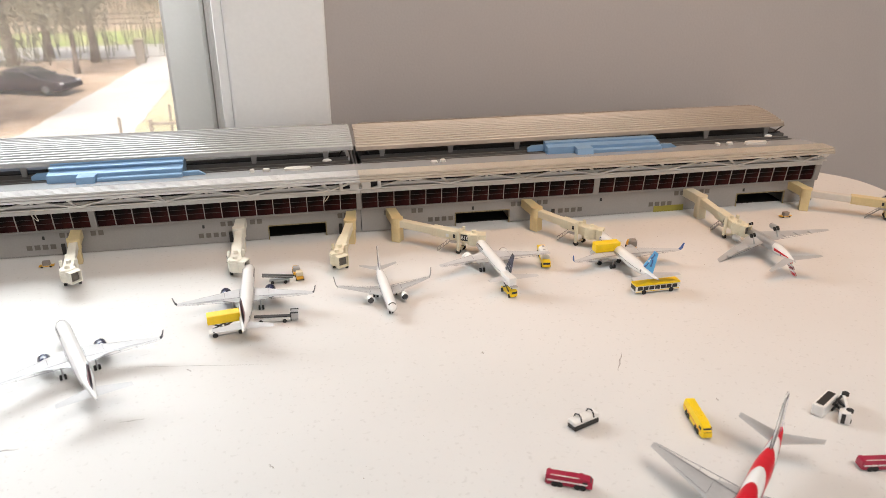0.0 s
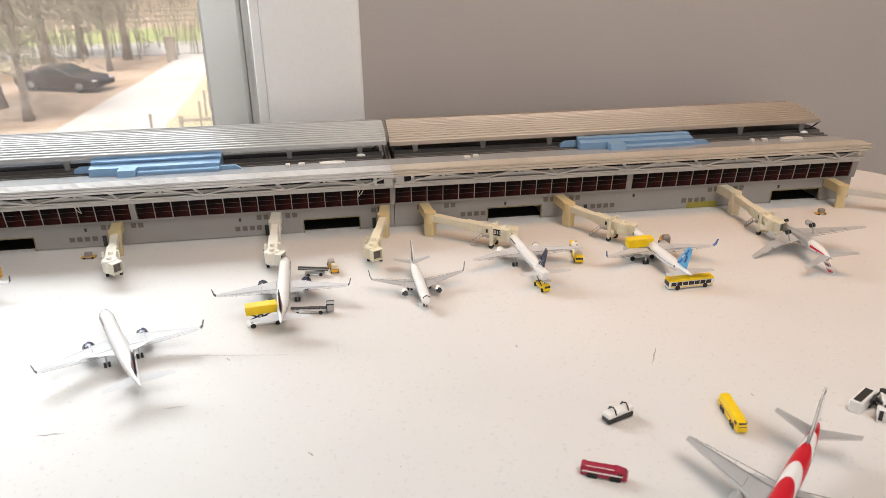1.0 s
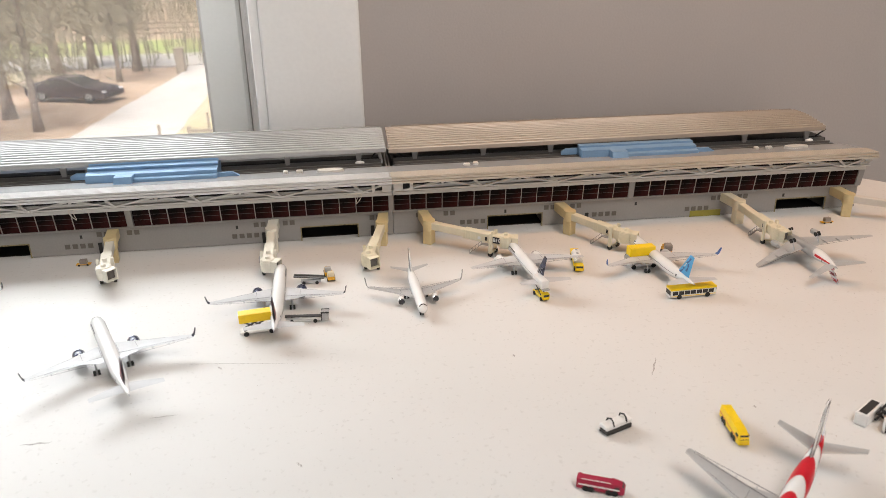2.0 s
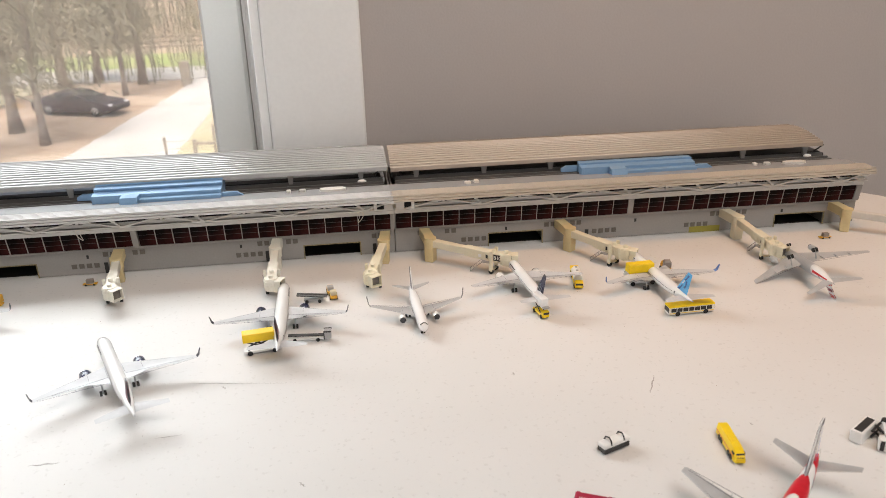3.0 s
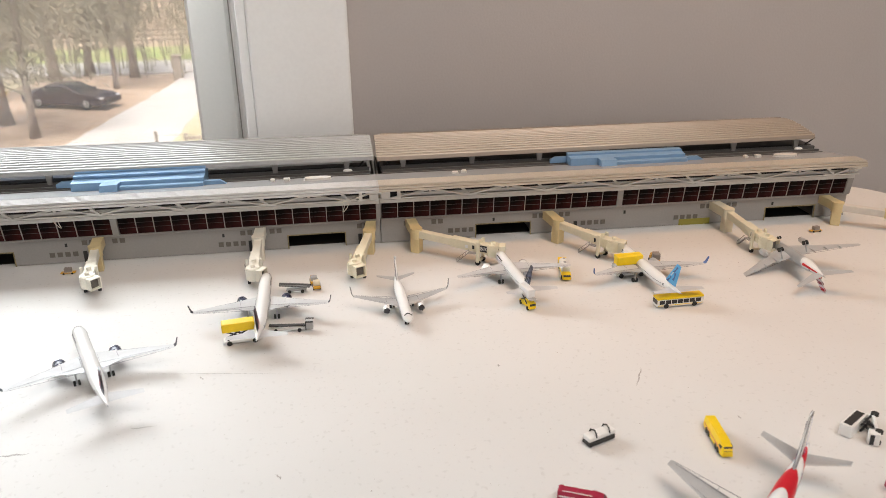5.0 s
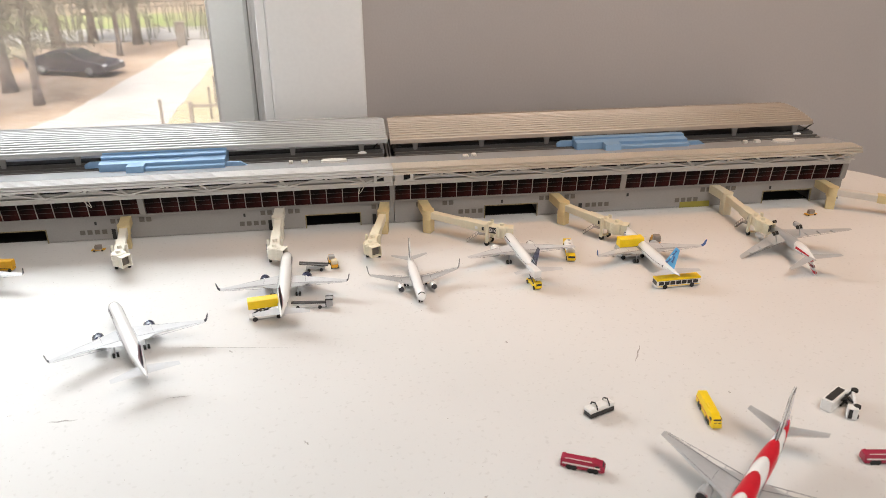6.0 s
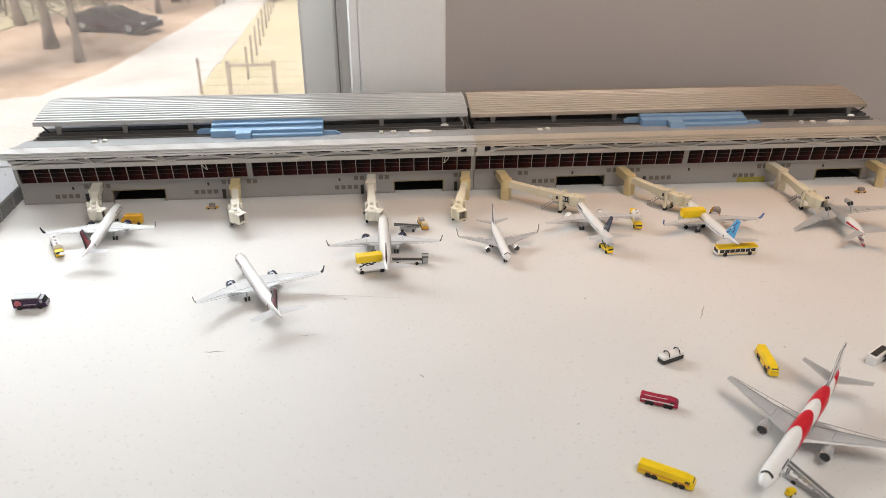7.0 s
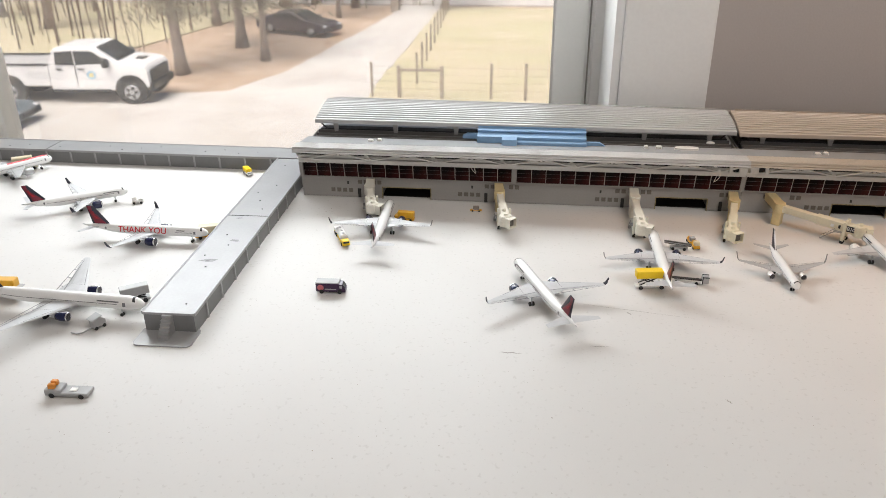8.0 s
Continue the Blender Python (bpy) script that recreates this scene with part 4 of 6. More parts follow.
# ---- airliner models ----
M["pwhite"] = mat("glossy_white_model_paint", (0.78, 0.78, 0.77), 0.22, 0, 0.02, 90, 0.015, 900)
M["pgrey"] = mat("light_grey_wing_paint", (0.44, 0.445, 0.45), 0.35, 0.1, 0.05, 120, 0.03, 900)
M["pwing"] = mat("off_white_wing_paint", (0.53, 0.535, 0.545), 0.5, 0.0, 0.05, 120, 0.03, 900, spec=0.3)
M["psilver"] = mat("silver_grey_model_paint", (0.46, 0.47, 0.48), 0.3, 0.35, 0.05, 90, 0.03, 900)
M["pchrome"] = mat("bright_metal_lip", (0.70, 0.70, 0.72), 0.18, 0.9, 0.03, 200)
M["navy"] = mat("navy_blue_paint", (0.012, 0.016, 0.055), 0.25, 0, 0.05, 100)
M["dnavy"] = mat("blackish_navy_paint", (0.012, 0.014, 0.030), 0.28, 0, 0.05, 100)
M["red"] = mat("signal_red_paint", (0.56, 0.006, 0.020), 0.28, 0, 0.05, 100)
M["dred"] = mat("dark_crimson_paint", (0.21, 0.012, 0.03), 0.28, 0, 0.05, 100)
M["sky"] = mat("sky_blue_paint", (0.10, 0.42, 0.75), 0.28, 0, 0.05, 100)
M["blue2"] = mat("mid_blue_paint", (0.05, 0.12, 0.34), 0.28, 0, 0.05, 100)
M["line"] = mat("thin_dark_line", (0.12, 0.12, 0.13), 0.5)
M["paneline"] = mat("grey_panel_line", (0.17, 0.17, 0.18), 0.5)
M["rubber"] = mat("black_rubber", (0.015, 0.015, 0.015), 0.7)
M["fan"] = mat("dark_fan_disc", (0.05, 0.05, 0.055), 0.35, 0.6)
M["black"] = mat("black_plastic", (0.018, 0.018, 0.02), 0.4)
M["yellow"] = mat("bright_yellow_plastic", (0.86, 0.59, 0.003), 0.38, 0, 0.05, 150, 0.03, 900)
M["amber"] = mat("amber_yellow_plastic", (0.72, 0.38, 0.02), 0.4, 0, 0.06, 150)
M["orange"] = mat("orange_plastic", (0.70, 0.26, 0.03), 0.4, 0, 0.06, 150)
M["vwhite"] = mat("white_vehicle_plastic", (0.76, 0.75, 0.73), 0.35, 0, 0.03, 150)
M["vred"] = mat("crimson_vehicle_paint", (0.34, 0.012, 0.045), 0.32, 0, 0.05, 150)
M["vpurple"] = mat("dark_purple_paint", (0.035, 0.010, 0.045), 0.3, 0, 0.05, 150)
M["vgrey"] = mat("grey_vehicle_plastic", (0.36, 0.36, 0.36), 0.4, 0, 0.05, 150)
M["vcream"] = mat("cream_vehicle_plastic", (0.62, 0.54, 0.38), 0.4, 0, 0.05, 150)
M["brown"] = mat("brown_grey_load", (0.26, 0.22, 0.19), 0.5, 0, 0.08, 150)
M["pink"] = mat("dull_pink_print", (0.50, 0.12, 0.14), 0.4)


class Fuselage:
    def __init__(self, L, R, nose_y, zc):
        self.L, self.R, self.ny, self.zc = L, R, nose_y, zc

    def ring(self, s):
        a, t = 0.105, 0.66
        if s < a:
            k = (1 - s / a)
            r = self.R * math.sqrt(max(0.0, 1 - k ** 2.3))
            dz = -(self.R - r) * 0.22
        elif s > t:
            u = (s - t) / (1 - t)
            r = self.R * (1 - 0.90 * u ** 1.55)
            dz = (self.R - r) * 0.62
        else:
            r, dz = self.R, 0.0
        return r, self.zc + dz

    def at(self, s, th, off=0.0):
        r, z = self.ring(s)
        return Vector(((r + off) * math.sin(th), self.ny - s * self.L, z + (r + off) * math.cos(th)))

    def mesh(self, n=40, sides=28):
        b = bmesh.new()
        ss = [0.105 * (i / 10) ** 1.8 for i in range(11)] + [0.105 + 0.895 * i / n for i in range(1, n + 1)]
        rings = [[b.verts.new(self.at(s, 2 * math.pi * k / sides)) for k in range(sides)] for s in ss[1:]]
        tip = b.verts.new(self.at(0, 0))
        for k in range(sides):
            b.faces.new((tip, rings[0][k], rings[0][(k + 1) % sides]))
        for p, q in zip(rings, rings[1:]):
            for k in range(sides):
                b.faces.new((p[k], q[k], q[(k + 1) % sides], p[(k + 1) % sides]))
        b.faces.new(rings[-1])
        bmesh.ops.recalc_face_normals(b, faces=b.faces[:])
        return b

    def patch(self, s0, s1, t0, t1, off=0.00008, ns=6, nt=6, bm=None, edge=None):
        """A painted area that lies on the skin, from s0 to s1 along it and t0 to t1 degrees round it."""
        b = bmesh.new() if bm is None else bm
        g = []
        for i in range(ns + 1):
            row = []
            for j in range(nt + 1):
                th = t0 + (t1 - t0) * j / nt
                a, c = edge(th) if edge else (s0, s1)
                row.append(b.verts.new(self.at(a + (c - a) * i / ns, radians(th), off)))
            g.append(row)
        for i in range(ns):
            for j in range(nt):
                b.faces.new((g[i][j], g[i + 1][j], g[i + 1][j + 1], g[i][j + 1]))
        return b


def loft(sections, bm=None):
    """A body through sections of equally many points."""
    b = bmesh.new() if bm is None else bm
    rows = [[b.verts.new(p) for p in s] for s in sections]
    n = len(rows[0])
    for r, s in zip(rows, rows[1:]):
        for i in range(n):
            b.faces.new((r[i], r[(i + 1) % n], s[(i + 1) % n], s[i]))
    b.faces.new(rows[0][::-1])
    b.faces.new(rows[-1])
    bmesh.ops.recalc_face_normals(b, faces=b.faces[:])
    return b


def foil(x, le, chord, z, thick, upright=False):
    """An aerofoil section: across x for a wing, upright for a fin."""
    pts = [(0, 0), (0.08, 0.42), (0.30, 0.5), (0.65, 0.32), (1, 0.03), (1, -0.03), (0.65, -0.30), (0.30, -0.45), (0.08, -0.38)]
    if upright:
        return [(t * thick, le - c * chord, z) for c, t in pts]
    return [(x, le - c * chord, z + t * thick) for c, t in pts]


def lathe(profile, sides, m):
    """A body of revolution round the local y axis from (y, r) points."""
    b = bmesh.new()
    rows = [[b.verts.new(m @ Vector((r * math.cos(2 * math.pi * k / sides), y, r * math.sin(2 * math.pi * k / sides)))) for k in range(sides)] for y, r in profile]
    for p, q in zip(rows, rows[1:]):
        for k in range(sides):
            b.faces.new((p[k], p[(k + 1) % sides], q[(k + 1) % sides], q[k]))
    b.faces.new(rows[0])
    b.faces.new(rows[-1][::-1])
    bmesh.ops.recalc_face_normals(b, faces=b.faces[:])
    return b


def wheel(parent, x, y, z, r, w, axis="x"):
    b = bmesh.new()
    bmesh.ops.create_cone(b, cap_ends=True, segments=14, radius1=r, radius2=r, depth=w)
    bmesh.ops.transform(b, matrix=Matrix.Translation((x, y, z)) @ Matrix.Rotation(radians(90), 4, "Y" if axis == "x" else "X"), verts=b.verts)
    return part("wheel", b, M["rubber"], parent)


def lettering(text, size, material, name, parent, place):
    """Text as a thin mesh whose points are set by place(x, y)."""
    cu = bpy.data.curves.new("lettering", "FONT")
    cu.body, cu.size, cu.align_x, cu.align_y, cu.resolution_u = text, size, "CENTER", "CENTER", 3
    cu.offset = size * 0.012
    ob = new("lettering", cu)
    bpy.context.view_layer.update()
    me = bpy.data.meshes.new_from_object(ob.evaluated_get(bpy.context.evaluated_depsgraph_get()))
    bpy.data.objects.remove(ob)
    bpy.data.curves.remove(cu)
    b = bmesh.new()
    b.from_mesh(me)
    bpy.data.meshes.remove(me)
    bmesh.ops.subdivide_edges(b, edges=[e for e in b.edges if e.calc_length() > size * 0.25], cuts=2)
    bmesh.ops.triangulate(b, faces=b.faces[:])
    for v in b.verts:
        v.co = place(v.co.x, v.co.y)
    return part(name, b, material, parent)


def airliner(m, label, L, span, R=0.0040, nose=0.555, zc=None, group="", skin="pwhite", wingmat="pwing", finmat="pwhite", winglet=None, wl_h=0.0055, engine="navy", eng_r=0.0034, eng_x=0.34, eng_len=0.0105, titles=None, stripe=False, fin_h=0.0158, fin_mark=None, bands=None, row=True, chrome="pchrome"):
    P = thing("model_airliner", m, label, "model airplane", group)
    half = span / 2
    zc = R + 0.0052 if zc is None else zc
    F = Fuselage(L, R, nose * L, zc)
    part("fuselage", F.mesh(), M[skin], P, smooth=True)
    part("cockpit_window", F.patch(0.034, 0.046, -52, 52, 0.00010, 3, 14, edge=lambda th: (0.036 + 0.008 * (1 - abs(th) / 52), 0.056 - 0.006 * abs(th) / 52)), M["black"], P, "black cockpit glazing")
    if row:
        for s in (-1, 1):
            part("window_strip", F.patch(0.13, 0.78, s * 80, s * 84, 0.00008, 26, 1), M["line"], P)
    for s in (-1, 1):
        for d in (0.085, 0.80):
            part("door", F.patch(d, d + 0.016, s * 66, s * 98, 0.00006, 2, 5), M["paneline"], P)
    if titles:
        for s in (-1, 1):
            part("title", F.patch(titles[0], titles[1], s * 58, s * 68, 0.00009, 10, 2), M[titles[2]], P, "illegible airline title bar")
    if stripe:
        for s in (-1, 1):
            part("cheatline", F.patch(0.06, 0.86, s * 92, s * 97, 0.00007, 26, 1), M[stripe], P)
    k = half / 0.042
    c_root, c_kink, c_tip = 0.0235 * k, 0.0120 * k, 0.0043 * k
    tip_le = 0.0030 * k
    sweep = 0.54
    zr = zc - 0.40 * R
    for s in (-1, 1):
        def le(x):
            return tip_le + (half - x) * sweep
        def ch(x):
            xk = half * 0.37
            return c_root + (c_kink - c_root) * x / xk if x < xk else c_kink + (c_tip - c_kink) * (x - xk) / (half - xk)
        def wz(x):
            return zr + x * 0.085
        secs = []
        for x in (0.25 * R, half * 0.18, half * 0.37, half * 0.7, half * 0.97, half):
            c = ch(x) * (0.82 if x == half else 1)
            secs.append(foil(s * x, le(x), c, wz(x), c * 0.115 if x < half * 0.3 else c * 0.10))
        wg = part("wing", loft(secs), M[wingmat], P)
        b = bmesh.new()
        for f0, f1 in ((0.10, 0.120), (0.70, 0.730), (0.955, 0.99)):
            x0, x1 = R * 1.05, half * 0.95
            q = [(s * x, le(x) - f * ch(x), wz(x) + 0.037 * ch(x)) for x, f in ((x0, f0), (x1, f0), (x1, f1 + 0.015), (x0, f1))]
            q = [(a, c, d - (0.032 * ch(abs(a)) if f0 > 0.9 else 0.0)) for a, c, d in q]
            b.faces.new([b.verts.new(v) for v in q])
        fl = bmesh.new()
        for x0, x1 in ((R * 1.05, half * 0.37), (half * 0.37, half * 0.78)):
            q = [(s * x, le(x) - f * ch(x), wz(x) + zz * ch(x) + 0.00006) for x, f, zz in ((x0, 0.75, 0.030), (x1, 0.75, 0.027), (x1, 0.99, 0.004), (x0, 0.99, 0.005))]
            fl.faces.new([fl.verts.new(v) for v in q])
        part("flap", fl, M["pgrey"], wg)
        part("flap_line", b, M["paneline"], wg)
        b = bmesh.new()
        x0, x1 = R * 1.1, half * 0.33
        for x in (x0, x1):
            q = [(s * (x + dx), le(x) - f * ch(x), wz(x) + 0.058 * ch(x)) for dx, f in ((0, 0.2), (0.00022, 0.2), (0.00022, 0.72), (0, 0.72))]
            b.faces.new([b.verts.new(v) for v in q])
        part("panel_line", b, M["paneline"], wg)
        for x in (0.30, 0.50, 0.70):
            xx = half * x
            part("flap_fairing", tube([(s * xx, le(xx) - 0.55 * ch(xx), wz(xx) - 0.0004), (s * xx, le(xx) - 0.9 * ch(xx), wz(xx) - 0.0007), (s * xx, le(xx) - 1.22 * ch(xx), wz(xx) - 0.0002)], 0.0004, 6, None, [0.0002, 0.00055, 0.00012]), M[wingmat], wg)
        if winglet:
            h = wl_h
            zt, yt = wz(half), le(half)
            secs = [[(s * (half + dx) + (t * 0.00035 * s), yt + dy - c * cc, zt + dz) for c, t in ((0, 0), (0.3, 1), (1, 0), (0.3, -1))] for dx, dy, dz, cc in ((-0.0002, 0, 0, c_tip * 0.82), (0.0008, -0.0010, h * 0.25, c_tip * 0.72), (0.0016, -0.0032, h, c_tip * 0.38))]
            part("winglet", loft(secs), M[winglet], P)
        # engine
        ex = half * eng_x
        ey = le(ex) + eng_len * 0.62
        ez = wz(ex) - eng_r * 1.05
        em = Matrix.Translation((s * ex, ey, ez))
        l = eng_len
        e = part("engine", lathe([(-0.10 * l, eng_r * 0.80), (0.06 * l, eng_r * 0.86), (0.10 * l, eng_r * 0.95), (0.05 * l, eng_r), (-0.35 * l, eng_r * 1.03), (-0.60 * l, eng_r * 0.92), (-0.68 * l, eng_r * 0.62)], 20, em), M[engine], P, smooth=True)
        part("intake_lip", lathe([(0.058 * l, eng_r * 0.865), (0.105 * l, eng_r * 0.93), (0.105 * l, eng_r * 0.97), (0.050 * l, eng_r * 1.008), (0.030 * l, eng_r * 1.008), (0.030 * l, eng_r * 0.87)], 20, em), M[chrome], e)
        part("fan", lathe([(0.062 * l, eng_r * 0.86), (0.064 * l, eng_r * 0.26), (0.090 * l, 0.0001)], 16, em), M["fan"], e)
        part("exhaust", lathe([(-0.66 * l, eng_r * 0.60), (-0.86 * l, eng_r * 0.42), (-1.02 * l, eng_r * 0.12)], 14, em), M["psilver"], e)
        part("pylon", loft([[(s * ex + d, ey - 0.15 * l, ez + eng_r * 0.7) for d in (-0.0004, 0.0004)] + [(s * ex + d, ey - 0.9 * l, ez + eng_r * 0.7) for d in (0.0004, -0.0004)], [(s * ex + d, le(ex) + 0.0006, wz(ex) + 0.0001) for d in (-0.0004, 0.0004)] + [(s * ex + d, le(ex) - 0.5 * ch(ex), wz(ex)) for d in (0.0004, -0.0004)]]), M[wingmat], P)
        # tailplane
        r, z = F.ring(0.905)
        th = half * 0.42
        y0 = F.ny - 0.855 * L
        part("tailplane", loft([foil(s * 0.3 * r, y0, 0.0098 * k, z, 0.0008), foil(s * th, y0 - th * 0.52, 0.0040 * k, z + th * 0.10, 0.0004)]), M[wingmat], P)
        # main gear
        gx = 0.0085 * min(1.25, k)
        gy = tip_le + 0.0035 * k
        g = part("main_gear", tube([(s * gx, gy, 0.0012), (s * gx, gy, zr + 0.0006)], 0.0005, 8), M["psilver"], P)
        for d in (-0.0011, 0.0011):
            wheel(g, s * gx + d, gy, 0.0015, 0.0015, 0.0012)
    gy = F.ny - 0.135 * L
    g = part("nose_gear", tube([(0, gy, 0.001), (0, gy, zc - R * 0.8)], 0.00045, 8), M["psilver"], P)
    for d in (-0.0008, 0.0008):
        wheel(g, d, gy, 0.0011, 0.0011, 0.0009)
    # fin
    r, z = F.ring(0.86)
    ft = z + r * 0.75
    yl = F.ny - 0.775 * L
    c0, c1 = 0.148 * L, 0.058 * L
    fin = part("fin", loft([foil(0, yl, c0, ft, 0.0011, True), foil(0, yl - fin_h * 0.78, c1, ft + fin_h, 0.0006, True)]), M[finmat], P)
    if fin_mark:
        for s in (-1, 1):
            for u0, u1, f0, f1, f2, f3, mm in fin_mark:
                q = []
                for u, f in ((u0, f0), (u0, f1), (u1, f2), (u1, f3)):
                    cc = c0 + (c1 - c0) * u
                    q.append(Vector((s * (0.00062 - 0.00022 * u), yl - fin_h * 0.78 * u - f * cc, ft + fin_h * u)))
                b = bmesh.new()
                b.faces.new([b.verts.new(v) for v in q])
                part("fin_marking", b, M[mm], fin)
    if bands:
        for s0, s1, bow, mm, t, mid in bands:
            part("painted_band", F.patch(s0, s1, mid - t, mid + t, 0.00006 if t > 50 and mid else 0.00012, 10, 18, edge=lambda th: (s0 + bow * ((th - mid) / t) ** 2, s1 + bow * ((th - mid) / t) ** 2)), M[mm], P)
    part("tail_cone", lathe([(0.0, F.ring(1.0)[0] * 1.01), (-0.0012, F.ring(1.0)[0] * 0.6)], 12, Matrix.Translation((0, F.ny - L, F.ring(1.0)[1]))), M["psilver"], P)
    return P, F


D_FIN = [(0.05, 0.98, 0.16, 0.84, 0.30, 0.95, "dred"), (0.30, 0.70, 0.42, 0.66, 0.48, 0.76, "red")]
LIVERY = dict(finmat="dnavy", winglet="dnavy", engine="navy", titles=(0.10, 0.24, "line"), fin_mark=D_FIN)

P0, _ = airliner(pose(-0.2613, 0.4710, 0, 0, 0, 2.3), "white model airliner with dark crimson fin parked at a gate", 0.0975, 0.0800, nose=0.565, **LIVERY)
PA, _ = airliner(pose(-0.1280, 0.3722, 0, 0, 0, 24.1), "white model airliner with dark red fin alone on the apron", 0.0995, 0.0840, nose=0.575, **LIVERY)
PB, _ = airliner(pose(-0.0466, 0.4305, 0, 0, 0, 1.2), "white model airliner with dark winglets at a jet bridge", 0.0975, 0.0810, nose=0.570, **LIVERY)
PC, _ = airliner(pose(0.0389, 0.4455, 0, 0, 0, 182.6), "small white regional jet model facing out from the terminal", 0.0650, 0.0600, R=0.0033, zc=0.0072, nose=0.585, finmat="pwhite", winglet="midgrey", wl_h=0.0058, engine="pwhite", eng_r=0.0021, eng_len=0.0078, fin_h=0.0136, wingmat="pgrey", fin_mark=[(0.05, 0.98, 0.05, 0.95, 0.05, 0.95, "dnavy")], eng_x=0.36)
PD, PDF = airliner(pose(0.1172, 0.4600, 0, 0, 0, 5.5), "white model airliner with dark blue striped fin at jet bridge B10", 0.0760, 0.0790, R=0.0037, finmat="navy", engine="pwhite", titles=(0.14, 0.30, "navy"), wingmat="pwing", fin_mark=[(0.02, 0.30, 0.05, 0.22, 0.10, 0.30, "vgrey"), (0.02, 0.38, 0.34, 0.46, 0.42, 0.54, "vgrey"), (0.02, 0.45, 0.58, 0.68, 0.66, 0.75, "vgrey")])
PE, _ = airliner(pose(0.2067, 0.4478, 0, 0, 0, 4.6), "white model airliner with bright blue patterned fin and winglets", 0.0890, 0.0790, finmat="sky", winglet="blue2", engine="pgrey", titles=(0.11, 0.16, "navy"), fin_mark=[(0.05, 0.35, 0.10, 0.30, 0.25, 0.40, "blue2"), (0.25, 0.60, 0.55, 0.75, 0.45, 0.70, "blue2"), (0.60, 0.90, 0.20, 0.45, 0.35, 0.70, "blue2"), (0.40, 0.58, 0.15, 0.34, 0.20, 0.36, "pwhite")])
PR, _ = airliner(pose(0.1660, 0.2216, 0, 0, 0, 134.3), "white model airliner with red bands and grey wings", 0.1130, 0.0860, R=0.0041, nose=0.593, zc=0.0096, finmat="pwhite", wingmat="pgrey", engine="psilver", eng_r=0.0027, eng_x=0.345, fin_h=0.0190, fin_mark=[(0.88, 1.0, 0.0, 1.0, 0.0, 1.0, "navy"), (0.0, 0.88, 0.86, 1.0, 0.86, 1.0, "blue2"), (0.0, 0.88, 0.0, 0.22, 0.0, 0.30, "navy")], bands=[(0.41, 0.555, -0.17, "red", 100, 0), (0.66, 0.80, -0.17, "red", 100, 0), (0.89, 0.97, -0.12, "red", 110, 0)], titles=(0.12, 0.20, "navy"))
P2, _ = airliner(pose(-0.5440, 0.4990, 0, 0, 0, -56), "white model airliner with dark red fin behind a grey pier", 0.0840, 0.0760, R=0.0041, **LIVERY)
P3, P3F = airliner(pose(-0.4575, 0.4455, 0, 0, 0, -90.3), "long white model airliner lettered THANK YOU in red", 0.1050, 0.0770, nose=0.595, **{**LIVERY, "titles": None, "row": False})
P4, _ = airliner(pose(-0.4640, 0.3325, 0, 0, 0, -92.0), "large white twin-engine model airliner with navy engines", 0.1300, 0.1050, R=0.0048, nose=0.573, zc=0.0106, finmat="dnavy", engine="navy", eng_r=0.0029, eng_len=0.0115, titles=(0.12, 0.24, "line"), fin_mark=D_FIN, fin_h=0.019)
P1, _ = airliner(pose(-0.6550, 0.5610, 0, 0, 0, -33), "white model airliner with a red back stripe and dark blue tail", 0.0900, 0.0780, R=0.0044, finmat="navy", engine="psilver", bands=[(0.05, 0.48, 0.0, "red", 28, 0), (0.74, 0.96, -0.06, "navy", 100, 0)], titles=None, wingmat="pgrey")
PG, _ = airliner(pose(0.4790, 0.4780, 0, 0, 0, 20), "grey model airliner at the edge of the table", 0.0920, 0.0800, skin="psilver", wingmat="pgrey", finmat="psilver", engine="psilver")

# the toppled airliner lies on its back, resting on nose and fin
def lying(nose, tail, roll):
    f = (Vector(nose) - Vector(tail)).normalized()
    r = f.cross(Vector((0, 0, -1))).normalized()
    u = r.cross(f)
    m3 = Matrix((r, f, u)).transposed().to_4x4()
    return m3 @ Matrix.Rotation(radians(roll), 4, "Y")

LF, NF = 0.0680, 0.53
mm = lying((0.3150, 0.4824, 0.0080), (0.3090, 0.4178, 0.0140), -15)
mm.translation = Vector((0.3150, 0.4824, 0.0080)) - mm.to_3x3() @ Vector((0, NF * LF, 0.0092))
PF, _ = airliner(mm, "silver-grey model airliner toppled on its back, red striped fin down", LF, 0.0850, R=0.0038, zc=0.0092, nose=NF, skin="psilver", wingmat="pgrey", finmat="pwhite", engine="psilver", eng_r=0.0021, row=False, fin_mark=[(u, u + 0.13, 0.0, 1.0, 0.0, 1.0, c) for u, c in ((0.04, "red"), (0.29, "dred"), (0.54, "red"), (0.79, "dred"))], bands=[(0.64, 0.985, 0.06, "pwhite", 100, 180), (0.70, 0.92, 0.0, "red", 13, 114)])


def on_side(F, s_mid, th0, side):
    """Places flat text on the skin of a fuselage: x along it, y up its side."""
    def place(x, y):
        s = s_mid + side * -x / F.L if side > 0 else s_mid + x / F.L
        th = th0 - y / F.R
        return F.at(min(0.97, max(0.02, s)), side * th, 0.00012)
    return place


